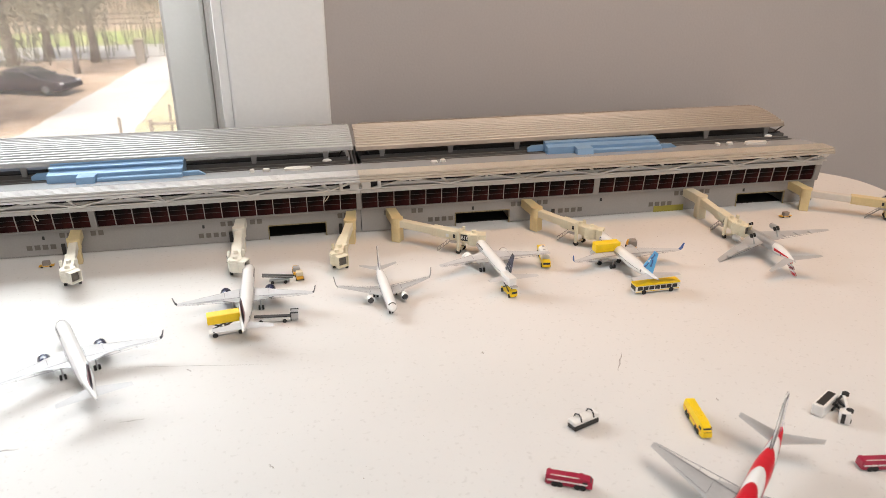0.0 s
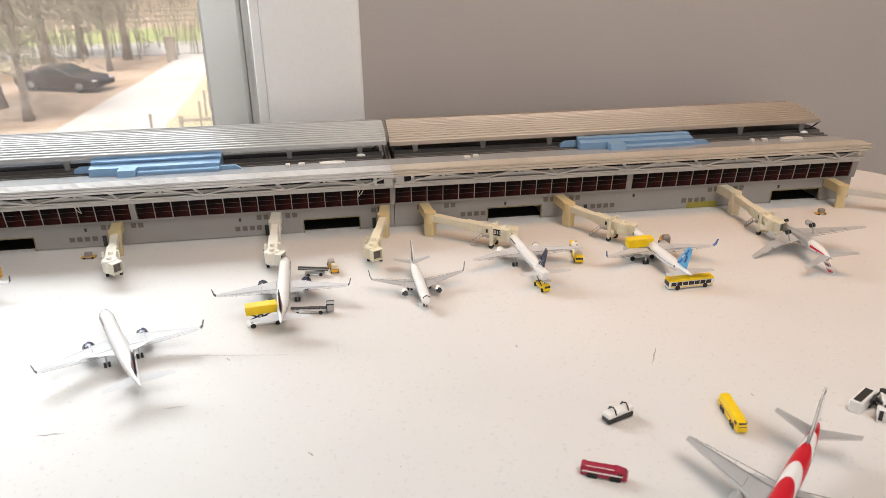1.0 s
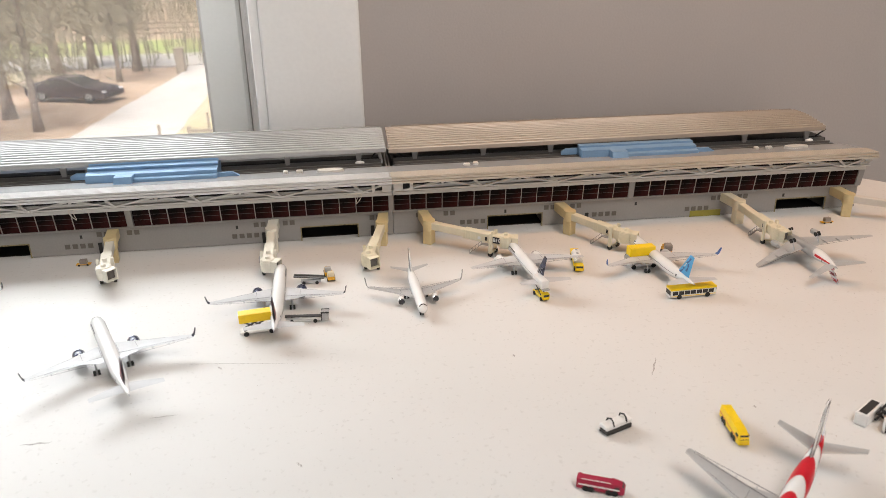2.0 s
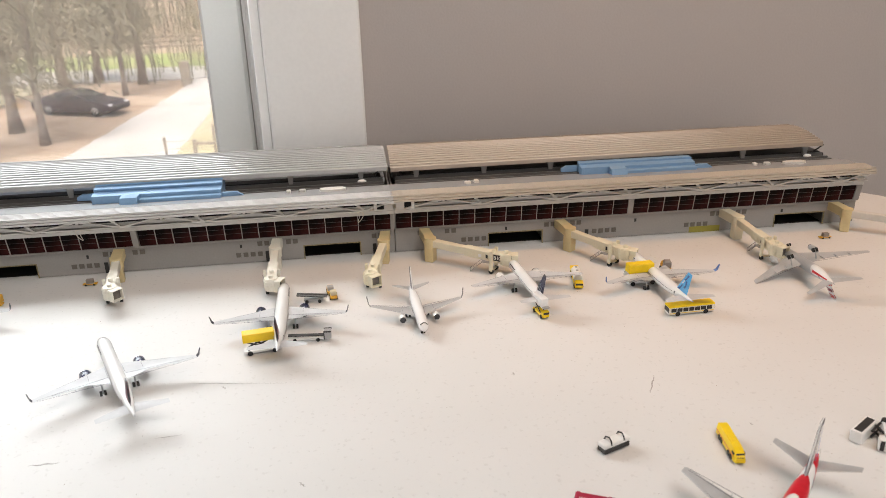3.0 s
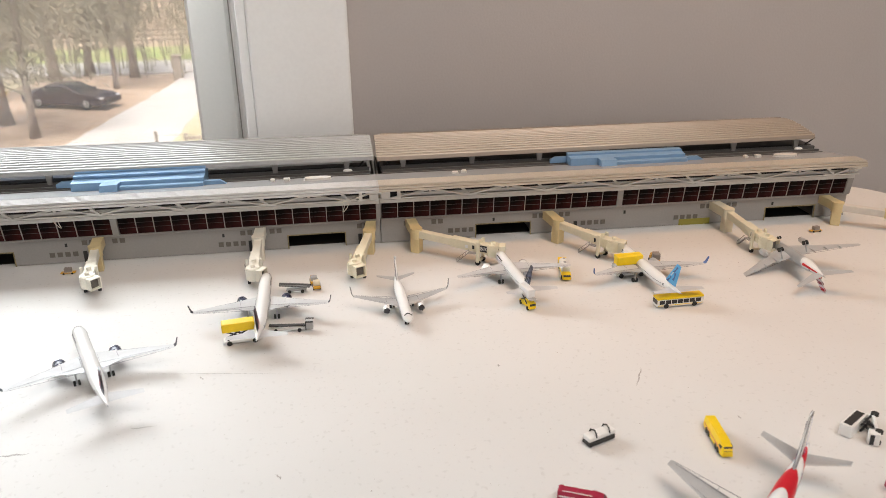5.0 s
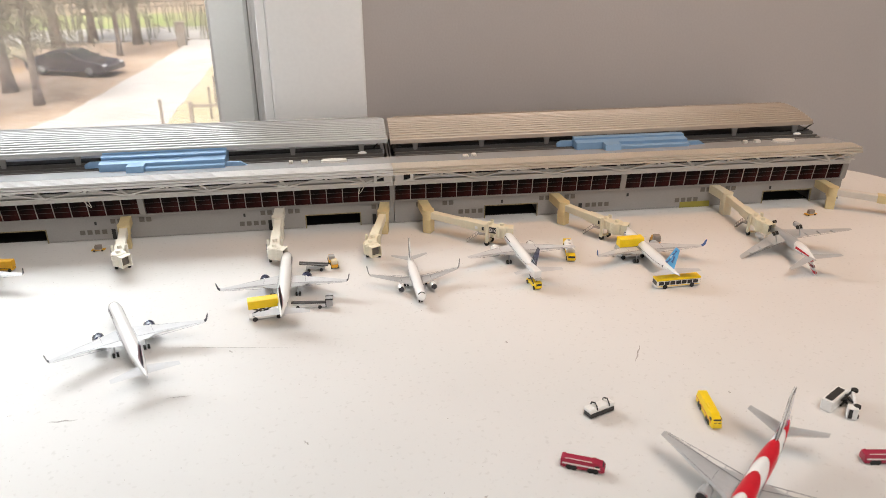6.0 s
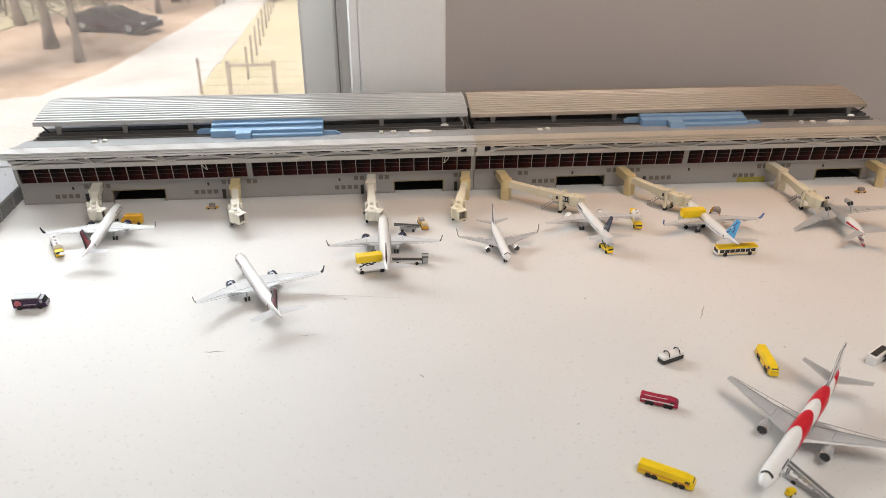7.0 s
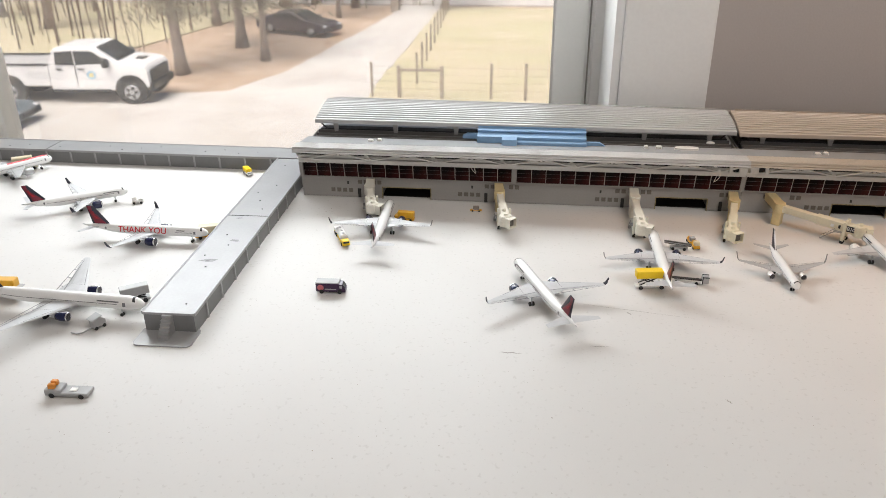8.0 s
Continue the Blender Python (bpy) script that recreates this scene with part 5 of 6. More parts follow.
lettering("THANK YOU", 0.0070, M["red"], "lettering", P3, on_side(P3F, 0.51, radians(78), 1))
lettering("THANK YOU", 0.0070, M["red"], "lettering", P3, on_side(P3F, 0.51, radians(78), -1))
for s in (-1, 1):
    part("title", P3F.patch(0.17, 0.235, s * 58, s * 68, 0.00009, 8, 2), M["line"], P3, "illegible airline title bar")
    part("window_strip", P3F.patch(0.11, 0.25, s * 82, s * 86, 0.00008, 12, 1), M["line"], P3)


# ---- jet bridges ----
def jet_bridge(label, gate_x, gate_y, post, cab, color, sign=None, stair_side=-1, z0=0.0150, z1=0.0118, dock=90, clear=False, base=None):
    """From the facade straight out to the rotunda on its post, then two nested tunnels, lift legs, cab and service stair."""
    bx, by = post
    cx, cy = cab
    d = Vector((cx - bx, cy - by))
    ln = d.length
    a = math.degrees(math.atan2(d.y, d.x))
    c = M[color]
    cb = M[base or color]
    J = thing("jet_bridge", pose(bx, by, 0, 0, 0, a), label, "jet bridge", group="jet bridges")
    pillar = 0.0
    slope = (z1 - z0) / ln
    def tz(x):
        return z0 + slope * x
    def tunnel(x0, x1, w, h, mat_, name):
        b = box(x0, x1, -w / 2, w / 2, -h / 2, h / 2, 0.0004)
        for v in b.verts:
            v.co.z += tz(v.co.x)
        return part(name, b, mat_, J)
    g = Matrix.Rotation(radians(-a), 4, "Z") @ Vector((gate_x - bx, gate_y - by, 0))
    part("corridor", bar((0, 0, z0 + 0.0004), (g.x, g.y, z0 + 0.0010), 0.0074, 0.0070), cb, J)
    part("pillar", box(pillar - 0.0035, pillar + 0.0035, -0.0036, 0.0036, 0.0, tz(pillar) - 0.0030, 0.0004), cb, J)
    b = bmesh.new()
    bmesh.ops.create_cone(b, cap_ends=True, segments=20, radius1=0.0046, radius2=0.0046, depth=0.0080)
    bmesh.ops.transform(b, matrix=Matrix.Translation((pillar, 0, tz(pillar))), verts=b.verts)
    part("rotunda", b, cb, J)
    mid = pillar + (ln - pillar) * 0.45
    tunnel(pillar, mid + 0.002, 0.0056, 0.0056, M["clear"] if clear else c, "inner_tunnel")
    outer = tunnel(mid, ln - 0.004, 0.0068, 0.0068, c, "outer_tunnel")
    for k in range(14):
        xx = mid + 0.002 + (ln - 0.008 - mid) * k / 14
        b = box(xx, xx + 0.0004, -0.00355, 0.00355, tz(xx) - 0.0035, tz(xx) + 0.0034)
        part("tunnel_rib", b, c, outer)
    # lift legs with wheels
    lx = ln - 0.0135
    for s in (-1, 1):
        leg = part("lift_leg", box(lx - 0.0012, lx + 0.0012, s * 0.0047 - 0.0009, s * 0.0047 + 0.0009, 0.0022, tz(lx) + 0.0055, 0.0003), c, J)
        wheel(leg, lx, s * 0.0044, 0.0018, 0.0018, 0.0018, axis="y")
        part("window", box(lx - 0.0048, lx - 0.0032, s * 0.00342 - 0.0002, s * 0.00342 + 0.0002, tz(lx) - 0.0012, tz(lx) + 0.0016), M["black"], J)
    part("axle", box(lx - 0.0008, lx + 0.0008, -0.0046, 0.0046, 0.0020, 0.0032), c, J)
    # cab
    b = bmesh.new()
    bmesh.ops.create_cone(b, cap_ends=True, segments=22, radius1=0.0050, radius2=0.0050, depth=0.0088)
    bmesh.ops.bevel(b, geom=[e for e in b.edges if abs(e.verts[0].co.z - e.verts[1].co.z) < 1e-6], offset=0.0005, segments=2, affect="EDGES")
    bmesh.ops.transform(b, matrix=Matrix.Translation((ln - 0.0035, 0, tz(ln - 0.0035))), verts=b.verts)
    cabp = part("cab", b, c, J)
    for zz in (-0.0022, 0.0004, 0.0026):
        b = bmesh.new()
        bmesh.ops.create_cone(b, cap_ends=True, segments=22, radius1=0.0052, radius2=0.0052, depth=0.0005)
        bmesh.ops.transform(b, matrix=Matrix.Translation((ln - 0.0035, 0, tz(ln - 0.0035) + zz)), verts=b.verts)
        part("cab_band", b, c, cabp)
    rot = Matrix.Translation((ln - 0.0035, 0, tz(ln))) @ Matrix.Rotation(radians(dock), 4, "Z")
    b = prism([(-0.0040, -0.0040), (0.0040, -0.0040), (0.0040, 0.0040), (-0.0040, 0.0040), (-0.0040, 0.0034), (0.0034, 0.0034), (0.0034, -0.0034), (-0.0034, -0.0034), (-0.0034, 0.0034), (-0.0040, 0.0034)], 0.0040, 0.0085)
    bmesh.ops.transform(b, matrix=rot, verts=b.verts)
    part("hood", b, c, cabp)
    b = box(0.0038, 0.0058, -0.0033, 0.0033, -0.0033, 0.0033)
    bmesh.ops.transform(b, matrix=rot, verts=b.verts)
    part("doorway", b, M["winpane"], cabp)
    for k, (px, py) in enumerate(((ln - 0.0035, 0.0), (lx, 0.0))):
        b = bmesh.new()
        bmesh.ops.create_cone(b, cap_ends=True, segments=14, radius1=0.0017, radius2=0.0015, depth=0.0020)
        bmesh.ops.transform(b, matrix=Matrix.Translation((px, py, tz(px) + (0.0052 if k == 0 else 0.0044))), verts=b.verts)
        part("roof_cap", b, c, J)
    # service stair
    s = stair_side
    sx = lx - 0.0060
    st = part("stair", bar((sx, s * 0.0060, tz(sx) - 0.0035), (sx - 0.0095, s * 0.0060, 0.0008), 0.0020, 0.0004), M["midgrey"], J)
    for k in range(5):
        u = k / 4
        part("baluster", box(sx - 0.0095 * u - 0.0001, sx - 0.0095 * u + 0.0001, s * 0.0070 - 0.0001, s * 0.0070 + 0.0001, (tz(sx) - 0.0035) * (1 - u) + 0.0008 * u, (tz(sx) - 0.0035) * (1 - u) + 0.0008 * u + 0.0026), M["midgrey"], st)
    part("handrail", bar((sx, s * 0.0070, tz(sx) - 0.0009), (sx - 0.0095, s * 0.0070, 0.0034), 0.0003, 0.0003), M["midgrey"], st)
    part("landing", box(sx - 0.001, sx + 0.005, s * 0.0035 if s > 0 else -0.0070, 0.0070 if s > 0 else -0.0035, tz(sx) - 0.0038, tz(sx) - 0.0034), M["midgrey"], st)
    if sign:
        sg = part("gate_sign", box(lx + 0.0014, lx + 0.0076, -0.0039, -0.0035, tz(lx) - 0.0020, tz(lx) + 0.0026), M["black"], J, "black gate sign with white characters")
        lettering(sign, 0.0038, M["vwhite"], "sign_lettering", sg, lambda x, y: Vector((lx + 0.0045 + x, -0.00398, tz(lx) + 0.0003 + y)))
        part("notice", box(lx - 0.0105, lx - 0.0082, -0.0037, -0.0034, tz(lx) - 0.0010, tz(lx) + 0.0012), M["vwhite"], J)
    return J


WL = "cream plastic jet bridge with ribbed tunnel"
jet_bridge(WL + " at the first gate", -0.2870, 0.5530, (-0.2845, 0.5360), (-0.2735, 0.4990), "cream_w", dock=60)
jet_bridge(WL + ", undocked at an empty gate", -0.1725, 0.5540, (-0.1705, 0.5360), (-0.1622, 0.4850), "cream_w", dock=40, base="cream_y")
jet_bridge(WL + " docked to a white airliner", -0.0565, 0.5545, (-0.0570, 0.5360), (-0.0560, 0.4800), "cream_w", dock=65)
jet_bridge(WL + ", undocked beside the module joint", 0.0260, 0.5550, (0.0235, 0.5360), (0.0105, 0.4780), "cream", dock=40, base="cream_y")
jet_bridge("yellowed plastic jet bridge with black gate sign B10", 0.0560, 0.5555, (0.0585, 0.5330), (0.1125, 0.4955), "cream", sign="B10", dock=20, base="cream_y")
jet_bridge("yellowed plastic jet bridge docked to a blue-finned airliner", 0.1640, 0.5550, (0.1672, 0.5340), (0.1985, 0.4890), "cream", dock=20, base="cream_y")
jet_bridge("yellowed plastic jet bridge above a toppled airliner", 0.3015, 0.5540, (0.3045, 0.5345), (0.3060, 0.4760), "cream", dock=20)
jet_bridge("strongly yellowed jet bridge at the terminal end", 0.3960, 0.5535, (0.3970, 0.5345), (0.4600, 0.4960), "cream_y", dock=30, clear=True)


# ---- ground vehicles ----
def veh(m, name, label, category="model vehicle"):
    return thing(name, m, label, category)


def axles(V, xs, y, r=0.0016, w=0.0014):
    for x in xs:
        for s in (-1, 1):
            wheel(V, x, s * y, r, r, w, axis="y")


def tanker(m, label, rear="yellow"):
    V = veh(m, "tank_truck", label)
    part("chassis", box(-0.0125, 0.0125, -0.0031, 0.0031, 0.0012, 0.0030, 0.0003), M["yellow"], V)
    part("cab", box(0.0085, 0.0130, -0.0032, 0.0032, 0.0014, 0.0062, 0.0010, None, 2), M["yellow"], V)
    part("windscreen", box(0.0126, 0.0132, -0.0026, 0.0026, 0.0040, 0.0055), M["black"], V)
    part("rear_deck", box(-0.0128, -0.0066, -0.0033, 0.0033, 0.0030, 0.0056, 0.0006, None, 2), M[rear], V, "boxed rear pump deck")
    b = bmesh.new()
    bmesh.ops.create_cone(b, cap_ends=True, segments=20, radius1=0.0034, radius2=0.0034, depth=0.0140)
    bmesh.ops.bevel(b, geom=[e for e in b.edges if abs(e.verts[0].co.z - e.verts[1].co.z) < 1e-6], offset=0.0006, segments=2, affect="EDGES")
    bmesh.ops.transform(b, matrix=Matrix.Translation((0.0008, 0, 0.0058)) @ Matrix.Rotation(radians(90), 4, "Y"), verts=b.verts)
    t = part("tank", b, M["vwhite"], V)
    for x in (-0.0040, 0.0010, 0.0055):
        part("hatch", box(x - 0.0009, x + 0.0009, -0.0009, 0.0009, 0.0090, 0.0096, 0.0002), M["vgrey"], t)
    axles(V, (-0.0085, -0.0050, 0.0095), 0.0028)
    return V


def catering(m, label, boxmat, chassis="vwhite", lift=0.0065):
    V = veh(m, "catering_truck", label)
    part("chassis", box(-0.0105, 0.0105, -0.0030, 0.0030, 0.0014, 0.0032, 0.0003), M[chassis], V)
    part("cab", box(0.0065, 0.0115, -0.0031, 0.0031, 0.0016, 0.0062, 0.0006, None, 2), M[chassis], V)
    part("windscreen", box(0.0112, 0.0118, -0.0026, 0.0026, 0.0040, 0.0056), M["black"], V)
    for s in (-1, 1):
        part("scissor", bar((-0.0080, s * 0.0020, 0.0034), (0.0040, s * 0.0020, 0.0034 + lift), 0.0005, 0.0009), M["black"], V)
        part("scissor", bar((0.0040, s * 0.0020, 0.0034), (-0.0080, s * 0.0020, 0.0034 + lift), 0.0005, 0.0009), M["black"], V)
    part("lift_box", box(-0.0105, 0.0080, -0.0034, 0.0034, 0.0034 + lift, 0.0098 + lift, 0.0004), M[boxmat], V)
    part("platform", box(0.0080, 0.0120, -0.0030, 0.0030, 0.0036 + lift, 0.0042 + lift), M["vgrey"], V)
    axles(V, (-0.0070, 0.0075), 0.0029)
    return V


def apron_bus(m, label):
    V = veh(m, "apron_bus", label)
    part("body", box(-0.0155, 0.0155, -0.0034, 0.0034, 0.0010, 0.0058, 0.0006, None, 2), M["vwhite"], V)
    part("roof", box(-0.0156, 0.0156, -0.0035, 0.0035, 0.0058, 0.0072, 0.0006, None, 2), M["yellow"], V)
    for s in (-1, 1):
        for k in range(7):
            x = -0.0140 + 0.0040 * k
            part("window", box(x, x + 0.0034, s * 0.0035 - 0.0001, s * 0.0035 + 0.0001, 0.0030, 0.0055), M["black"], V)
        part("stripe", box(-0.0150, 0.0150, s * 0.0035 - 0.00005, s * 0.0035 + 0.00005, 0.0019, 0.0023), M["yellow"], V)
    for s in (-1, 1):
        part("windscreen", box(s * 0.0155 - 0.0001, s * 0.0155 + 0.0001, -0.0030, 0.0030, 0.0028, 0.0056), M["black"], V)
    axles(V, (-0.0095, 0.0095), 0.0030)
    return V


def fire_truck(m, label, paint, length=0.0270, stripe=None, axle_x=(-0.3, -0.19, 0.19, 0.3), w=0.0034, k=0.78):
    V = veh(m, "fire_truck", label)
    h = length / 2
    sec = lambda x, wd, zl, zh: [(x, -wd, zl), (x, -wd, zh * k * 0.62), (x, -wd * 0.78, zh * k), (x, wd * 0.78, zh * k), (x, wd, zh * k * 0.62), (x, wd, zl)]
    part("body", loft([sec(-h, w * 0.92, 0.0014, 0.0086), sec(-h + 0.001, w, 0.0012, 0.0092), sec(h - 0.0050, w, 0.0012, 0.0092), sec(h - 0.0012, w * 0.95, 0.0012, 0.0080), sec(h, w * 0.85, 0.0014, 0.0062)]), M[paint], V)
    part("windscreen", bar((h - 0.0012, 0, 0.0078 * k), (h - 0.0001, 0, 0.0054 * k), w * 1.4, 0.0005), M["black"], V)
    for s in (-1, 1):
        part("side_line", box(-h + 0.0008, h - 0.0020, s * (w + 0.00005) - 0.00012, s * (w + 0.00005) + 0.00012, 0.0034, 0.0041), M[stripe or "orange"], V)
        part("cab_window", box(h - 0.0044, h - 0.0022, s * (w * 0.93) - 0.0003, s * (w * 0.93) + 0.0003, 0.0058 * k, 0.0072 * k), M["black"], V)
    if stripe:
        part("roof_line", box(-h + 0.002, h - 0.006, -w * 0.76, -w * 0.62, 0.0091 * k, 0.0094 * k), M[stripe], V)
        part("roof_line", box(-h + 0.002, h - 0.006, w * 0.62, w * 0.76, 0.0091 * k, 0.0094 * k), M[stripe], V)
    part("roof_hatch", box(-0.002, 0.003, -0.0014, 0.0014, 0.0091 * k, 0.0097 * k, 0.0002), M[paint], V)
    axles(V, [a * length for a in axle_x], w - 0.0006, 0.0016, 0.0014)
    return V


def cart(m, label, load="brown", base="amber"):
    V = veh(m, "baggage_cart", label)
    part("bed", box(-0.0062, 0.0062, -0.0024, 0.0024, 0.0012, 0.0020, 0.0002), M[base], V)
    part("load", box(-0.0030, 0.0032, -0.0022, 0.0022, 0.0022, 0.0064, 0.0006, None, 2), M[load], V)
    part("shelf", box(-0.0034, 0.0036, -0.0024, 0.0024, 0.0020, 0.0023), M["vcream"], V)
    axles(V, (-0.0036, 0.0036), 0.0021, 0.0010, 0.0008)
    return V


def belt_loader(m, label):
    V = veh(m, "belt_loader", label)
    part("body", box(-0.0090, 0.0070, -0.0020, 0.0020, 0.0016, 0.0032, 0.0003), M["vgrey"], V)
    belt = part("belt", bar((-0.0120, 0, 0.0044), (0.0125, 0, 0.0066), 0.0034, 0.0010), M["channel"], V, "black conveyor belt")
    for s in (-1, 1):
        part("side_rail", bar((-0.0120, s * 0.0018, 0.0050), (0.0125, s * 0.0018, 0.0072), 0.0004, 0.0008), M["midgrey"], belt)
    axles(V, (-0.0060, 0.0045), 0.0020, 0.0014, 0.0012)
    return V


def tractor(m, label, seat="orange", body="vcream"):
    V = veh(m, "baggage_tractor", label)
    part("body", box(-0.0050, 0.0050, -0.0024, 0.0024, 0.0012, 0.0034, 0.0006, None, 2), M[body], V)
    part("cab", box(-0.0046, -0.0004, -0.0022, 0.0022, 0.0034, 0.0066, 0.0005), M[seat], V)
    part("hood", box(0.0006, 0.0046, -0.0020, 0.0020, 0.0034, 0.0046, 0.0005), M[body], V)
    axles(V, (-0.0030, 0.0030), 0.0022, 0.0012, 0.0010)
    return V


def stairs_truck(m, label, length=0.026, top=0.0090):
    V = veh(m, "boarding_stairs", label)
    part("base", box(-length / 2, length / 2 - 0.004, -0.0018, 0.0018, 0.0014, 0.0024, 0.0002), M["vgrey"], V)
    n = 12
    for k in range(n):
        u = k / (n - 1)
        part("step", box(-length / 2 + u * (length - 0.005), -length / 2 + u * (length - 0.005) + 0.0016, -0.0019, 0.0019, 0.0022 + u * (top - 0.003), 0.0027 + u * (top - 0.003)), M["vgrey"], V)
    for s in (-1, 1):
        part("side_rail", bar((-length / 2, s * 0.0021, 0.0040), (length / 2 - 0.004, s * 0.0021, top + 0.0018), 0.0003, 0.0022), M["psilver"], V)
        part("support", bar((length / 2 - 0.006, s * 0.0016, 0.002), (length / 2 - 0.006, s * 0.0016, top - 0.001), 0.0006, 0.0006), M["midgrey"], V)
    part("landing", box(length / 2 - 0.0050, length / 2, -0.0022, 0.0022, top - 0.0006, top, 0.0001), M["vgrey"], V)
    axles(V, (-length * 0.3, length * 0.2), 0.0018, 0.0012, 0.0010)
    return V


BIG = Matrix.Diagonal((1.28, 0.92, 0.90, 1))
SMALL = Matrix.Diagonal((0.75, 0.80, 0.80, 1))
tanker(pose(-0.2920, 0.4640, 0, 0, 0, -63) @ BIG, "white tank truck with a yellow cab under a wing", "vwhite")
catering(pose(-0.2480, 0.5065, 0, 0, 0, 176) @ SMALL, "amber yellow service truck beside a parked airliner", "amber", "amber", 0.0005)
cart(pose(-0.1905, 0.5330, 0, 0, 0, 3) @ Matrix.Diagonal((0.80, 0.75, 0.72, 1)), "loaded brown baggage cart on an amber bed")
catering(pose(-0.0570, 0.4100, 0, 0, 0, 9) @ Matrix.Diagonal((1.0, 1.0, 0.86, 1)), "white lift truck with raised yellow box behind an airliner", "yellow", lift=0.0064)
V = veh(pose(-0.0290, 0.4190, 0, 0, 0, -3), "boarding_stairs", "low grey boarding stairs with a boxed glazed landing")
part("base", box(-0.0130, 0.0080, -0.0018, 0.0018, 0.0012, 0.0022, 0.0003), M["vwhite"], V)
part("flight", bar((-0.0130, 0.0, 0.0042), (0.0090, 0.0, 0.0036), 0.0026, 0.0006), M["channel"], V)
part("deck", bar((-0.0040, -0.0012, 0.0030), (0.0085, -0.0012, 0.0028), 0.0018, 0.0006), M["vwhite"], V)
head = part("landing", box(0.0088, 0.0132, -0.0024, 0.0024, 0.0016, 0.0066, 0.0003), M["vgrey"], V)
for s in (-1, 1):
    part("frame_bar", box(0.0086, 0.0134, s * 0.0024 - 0.0003, s * 0.0024 + 0.0003, 0.0062, 0.0069), M["black"], head)
    part("frame_bar", box(0.0086, 0.0092, s * 0.0024 - 0.0003, s * 0.0024 + 0.0003, 0.0014, 0.0062), M["black"], head)
axles(V, (-0.0090, 0.0050), 0.0018, 0.0012, 0.0010)
tractor(pose(-0.0170, 0.4870, 0, 0, 0, 95), "amber baggage tractor with a pale load by the terminal", "vgrey", "amber")
belt_loader(pose(-0.0290, 0.4745, 0, 0, 0, 178) @ Matrix.Diagonal((0.82, 0.9, 0.9, 1)), "grey belt loader with a dark conveyor")
tractor(pose(-0.0150, 0.4790, 0, 0, 0, 95), "amber baggage tractor with a cream load beside the belt loader", "vcream", "amber")
tanker(pose(0.1560, 0.4770, 0, 0, 0, -100) @ BIG, "white tank truck on a yellow chassis under a wingtip")
catering(pose(0.1178, 0.4285, 0, 0, 0, -78) @ Matrix.Diagonal((0.68, 0.74, 0.90, 1)), "yellow lift truck with raised white box at a tail", "vwhite", "yellow", 0.0052)
catering(pose(0.1982, 0.4640, 0, 0, 0, 4), "white lift truck with raised yellow box over a wing", "yellow", "vwhite", 0.0060)
tractor(pose(0.2228, 0.4795, 0, 0, 0, 80) @ Matrix.Diagonal((1.25, 1.2, 1.6, 1)), "amber baggage tractor with a brown seat back", "brown", "amber")
apron_bus(pose(0.2120, 0.4150, 0, 0, 0, 2.5), "white apron bus with yellow roof and black windows")
cart(pose(0.3725, 0.5215, 0, 0, 0, 5) @ Matrix.Diagonal((0.80, 0.75, 0.72, 1)), "loaded brown baggage cart on an amber bed")
V = veh(pose(0.1168, 0.2856, 0, 0, 0, 22) @ Matrix.Diagonal((0.80, 0.80, 0.80, 1)), "fuel_trailer", "white trailer with dark base and two black hoops")
part("base", box(-0.0095, 0.0095, -0.0036, 0.0036, 0.0004, 0.0036, 0.0006), M["channel"], V)
part("tank", box(-0.0098, 0.0098, -0.0034, 0.0034, 0.0036, 0.0066, 0.0012, None, 3), M["vwhite"], V)
for x in (-0.0045, 0.0050):
    part("hoop", tube([(x, -0.0034, 0.0055), (x, -0.0024, 0.0082), (x + 0.0006, 0.0, 0.0088), (x, 0.0024, 0.0082), (x, 0.0034, 0.0055)], 0.0005, 6), M["black"], V)
V = fire_truck(pose(0.1700, 0.2760, 0, 0, 0, -97) @ Matrix.Diagonal((0.97, 0.84, 0.94, 1)), "bright yellow toy fire truck on the open apron", "yellow", 0.0255, w=0.0032)
V = fire_truck(pose(0.0965, 0.2465, 0, 0, 0, -25) @ Matrix.Diagonal((0.96, 0.86, 0.86, 1)), "crimson toy fire truck with pale side line", "vred", 0.0205, "vwhite", w=0.0031, k=0.68)
V = fire_truck(pose(0.2330, 0.2320, 0, 0, 0, -8) @ Matrix.Diagonal((0.96, 0.86, 0.86, 1)), "crimson toy fire truck with pale roof edge", "vred", 0.0205, "vwhite", w=0.0031, k=0.68)
V = fire_truck(pose(0.0812, 0.1915, 0, 0, 0, -34) @ Matrix.Diagonal((0.97, 0.86, 0.86, 1)), "bright yellow toy fire truck with four axles", "yellow", 0.0270)
# a toppled white lift truck
X = Vector((-0.484, -0.875, 0))
Z = Vector((-0.875, 0.484, 0))
side = Matrix((X, Z.cross(X), Z)).transposed().to_4x4()
side.translation = Vector((0.2462, 0.2705, 0.0034))
V = veh(side, "lift_truck", "white lift truck lying on its side, black scissor showing")
part("chassis", box(-0.0105, 0.0070, -0.0028, 0.0028, 0.0016, 0.0030, 0.0003), M["vwhite"], V)
part("cab", box(0.0070, 0.0115, -0.0032, 0.0032, 0.0012, 0.0060, 0.0006, None, 2), M["vwhite"], V)
part("windscreen", box(0.01145, 0.01165, -0.0026, 0.0026, 0.0036, 0.0054), M["black"], V)
for s in (-1, 1):
    part("scissor_arm", bar((-0.0070, s * 0.0016, 0.0030), (0.0030, s * 0.0016, 0.0082), 0.0007, 0.0009), M["black"], V)
    part("scissor_arm", bar((0.0030, s * 0.0016, 0.0030), (-0.0070, s * 0.0016, 0.0082), 0.0007, 0.0009), M["black"], V)
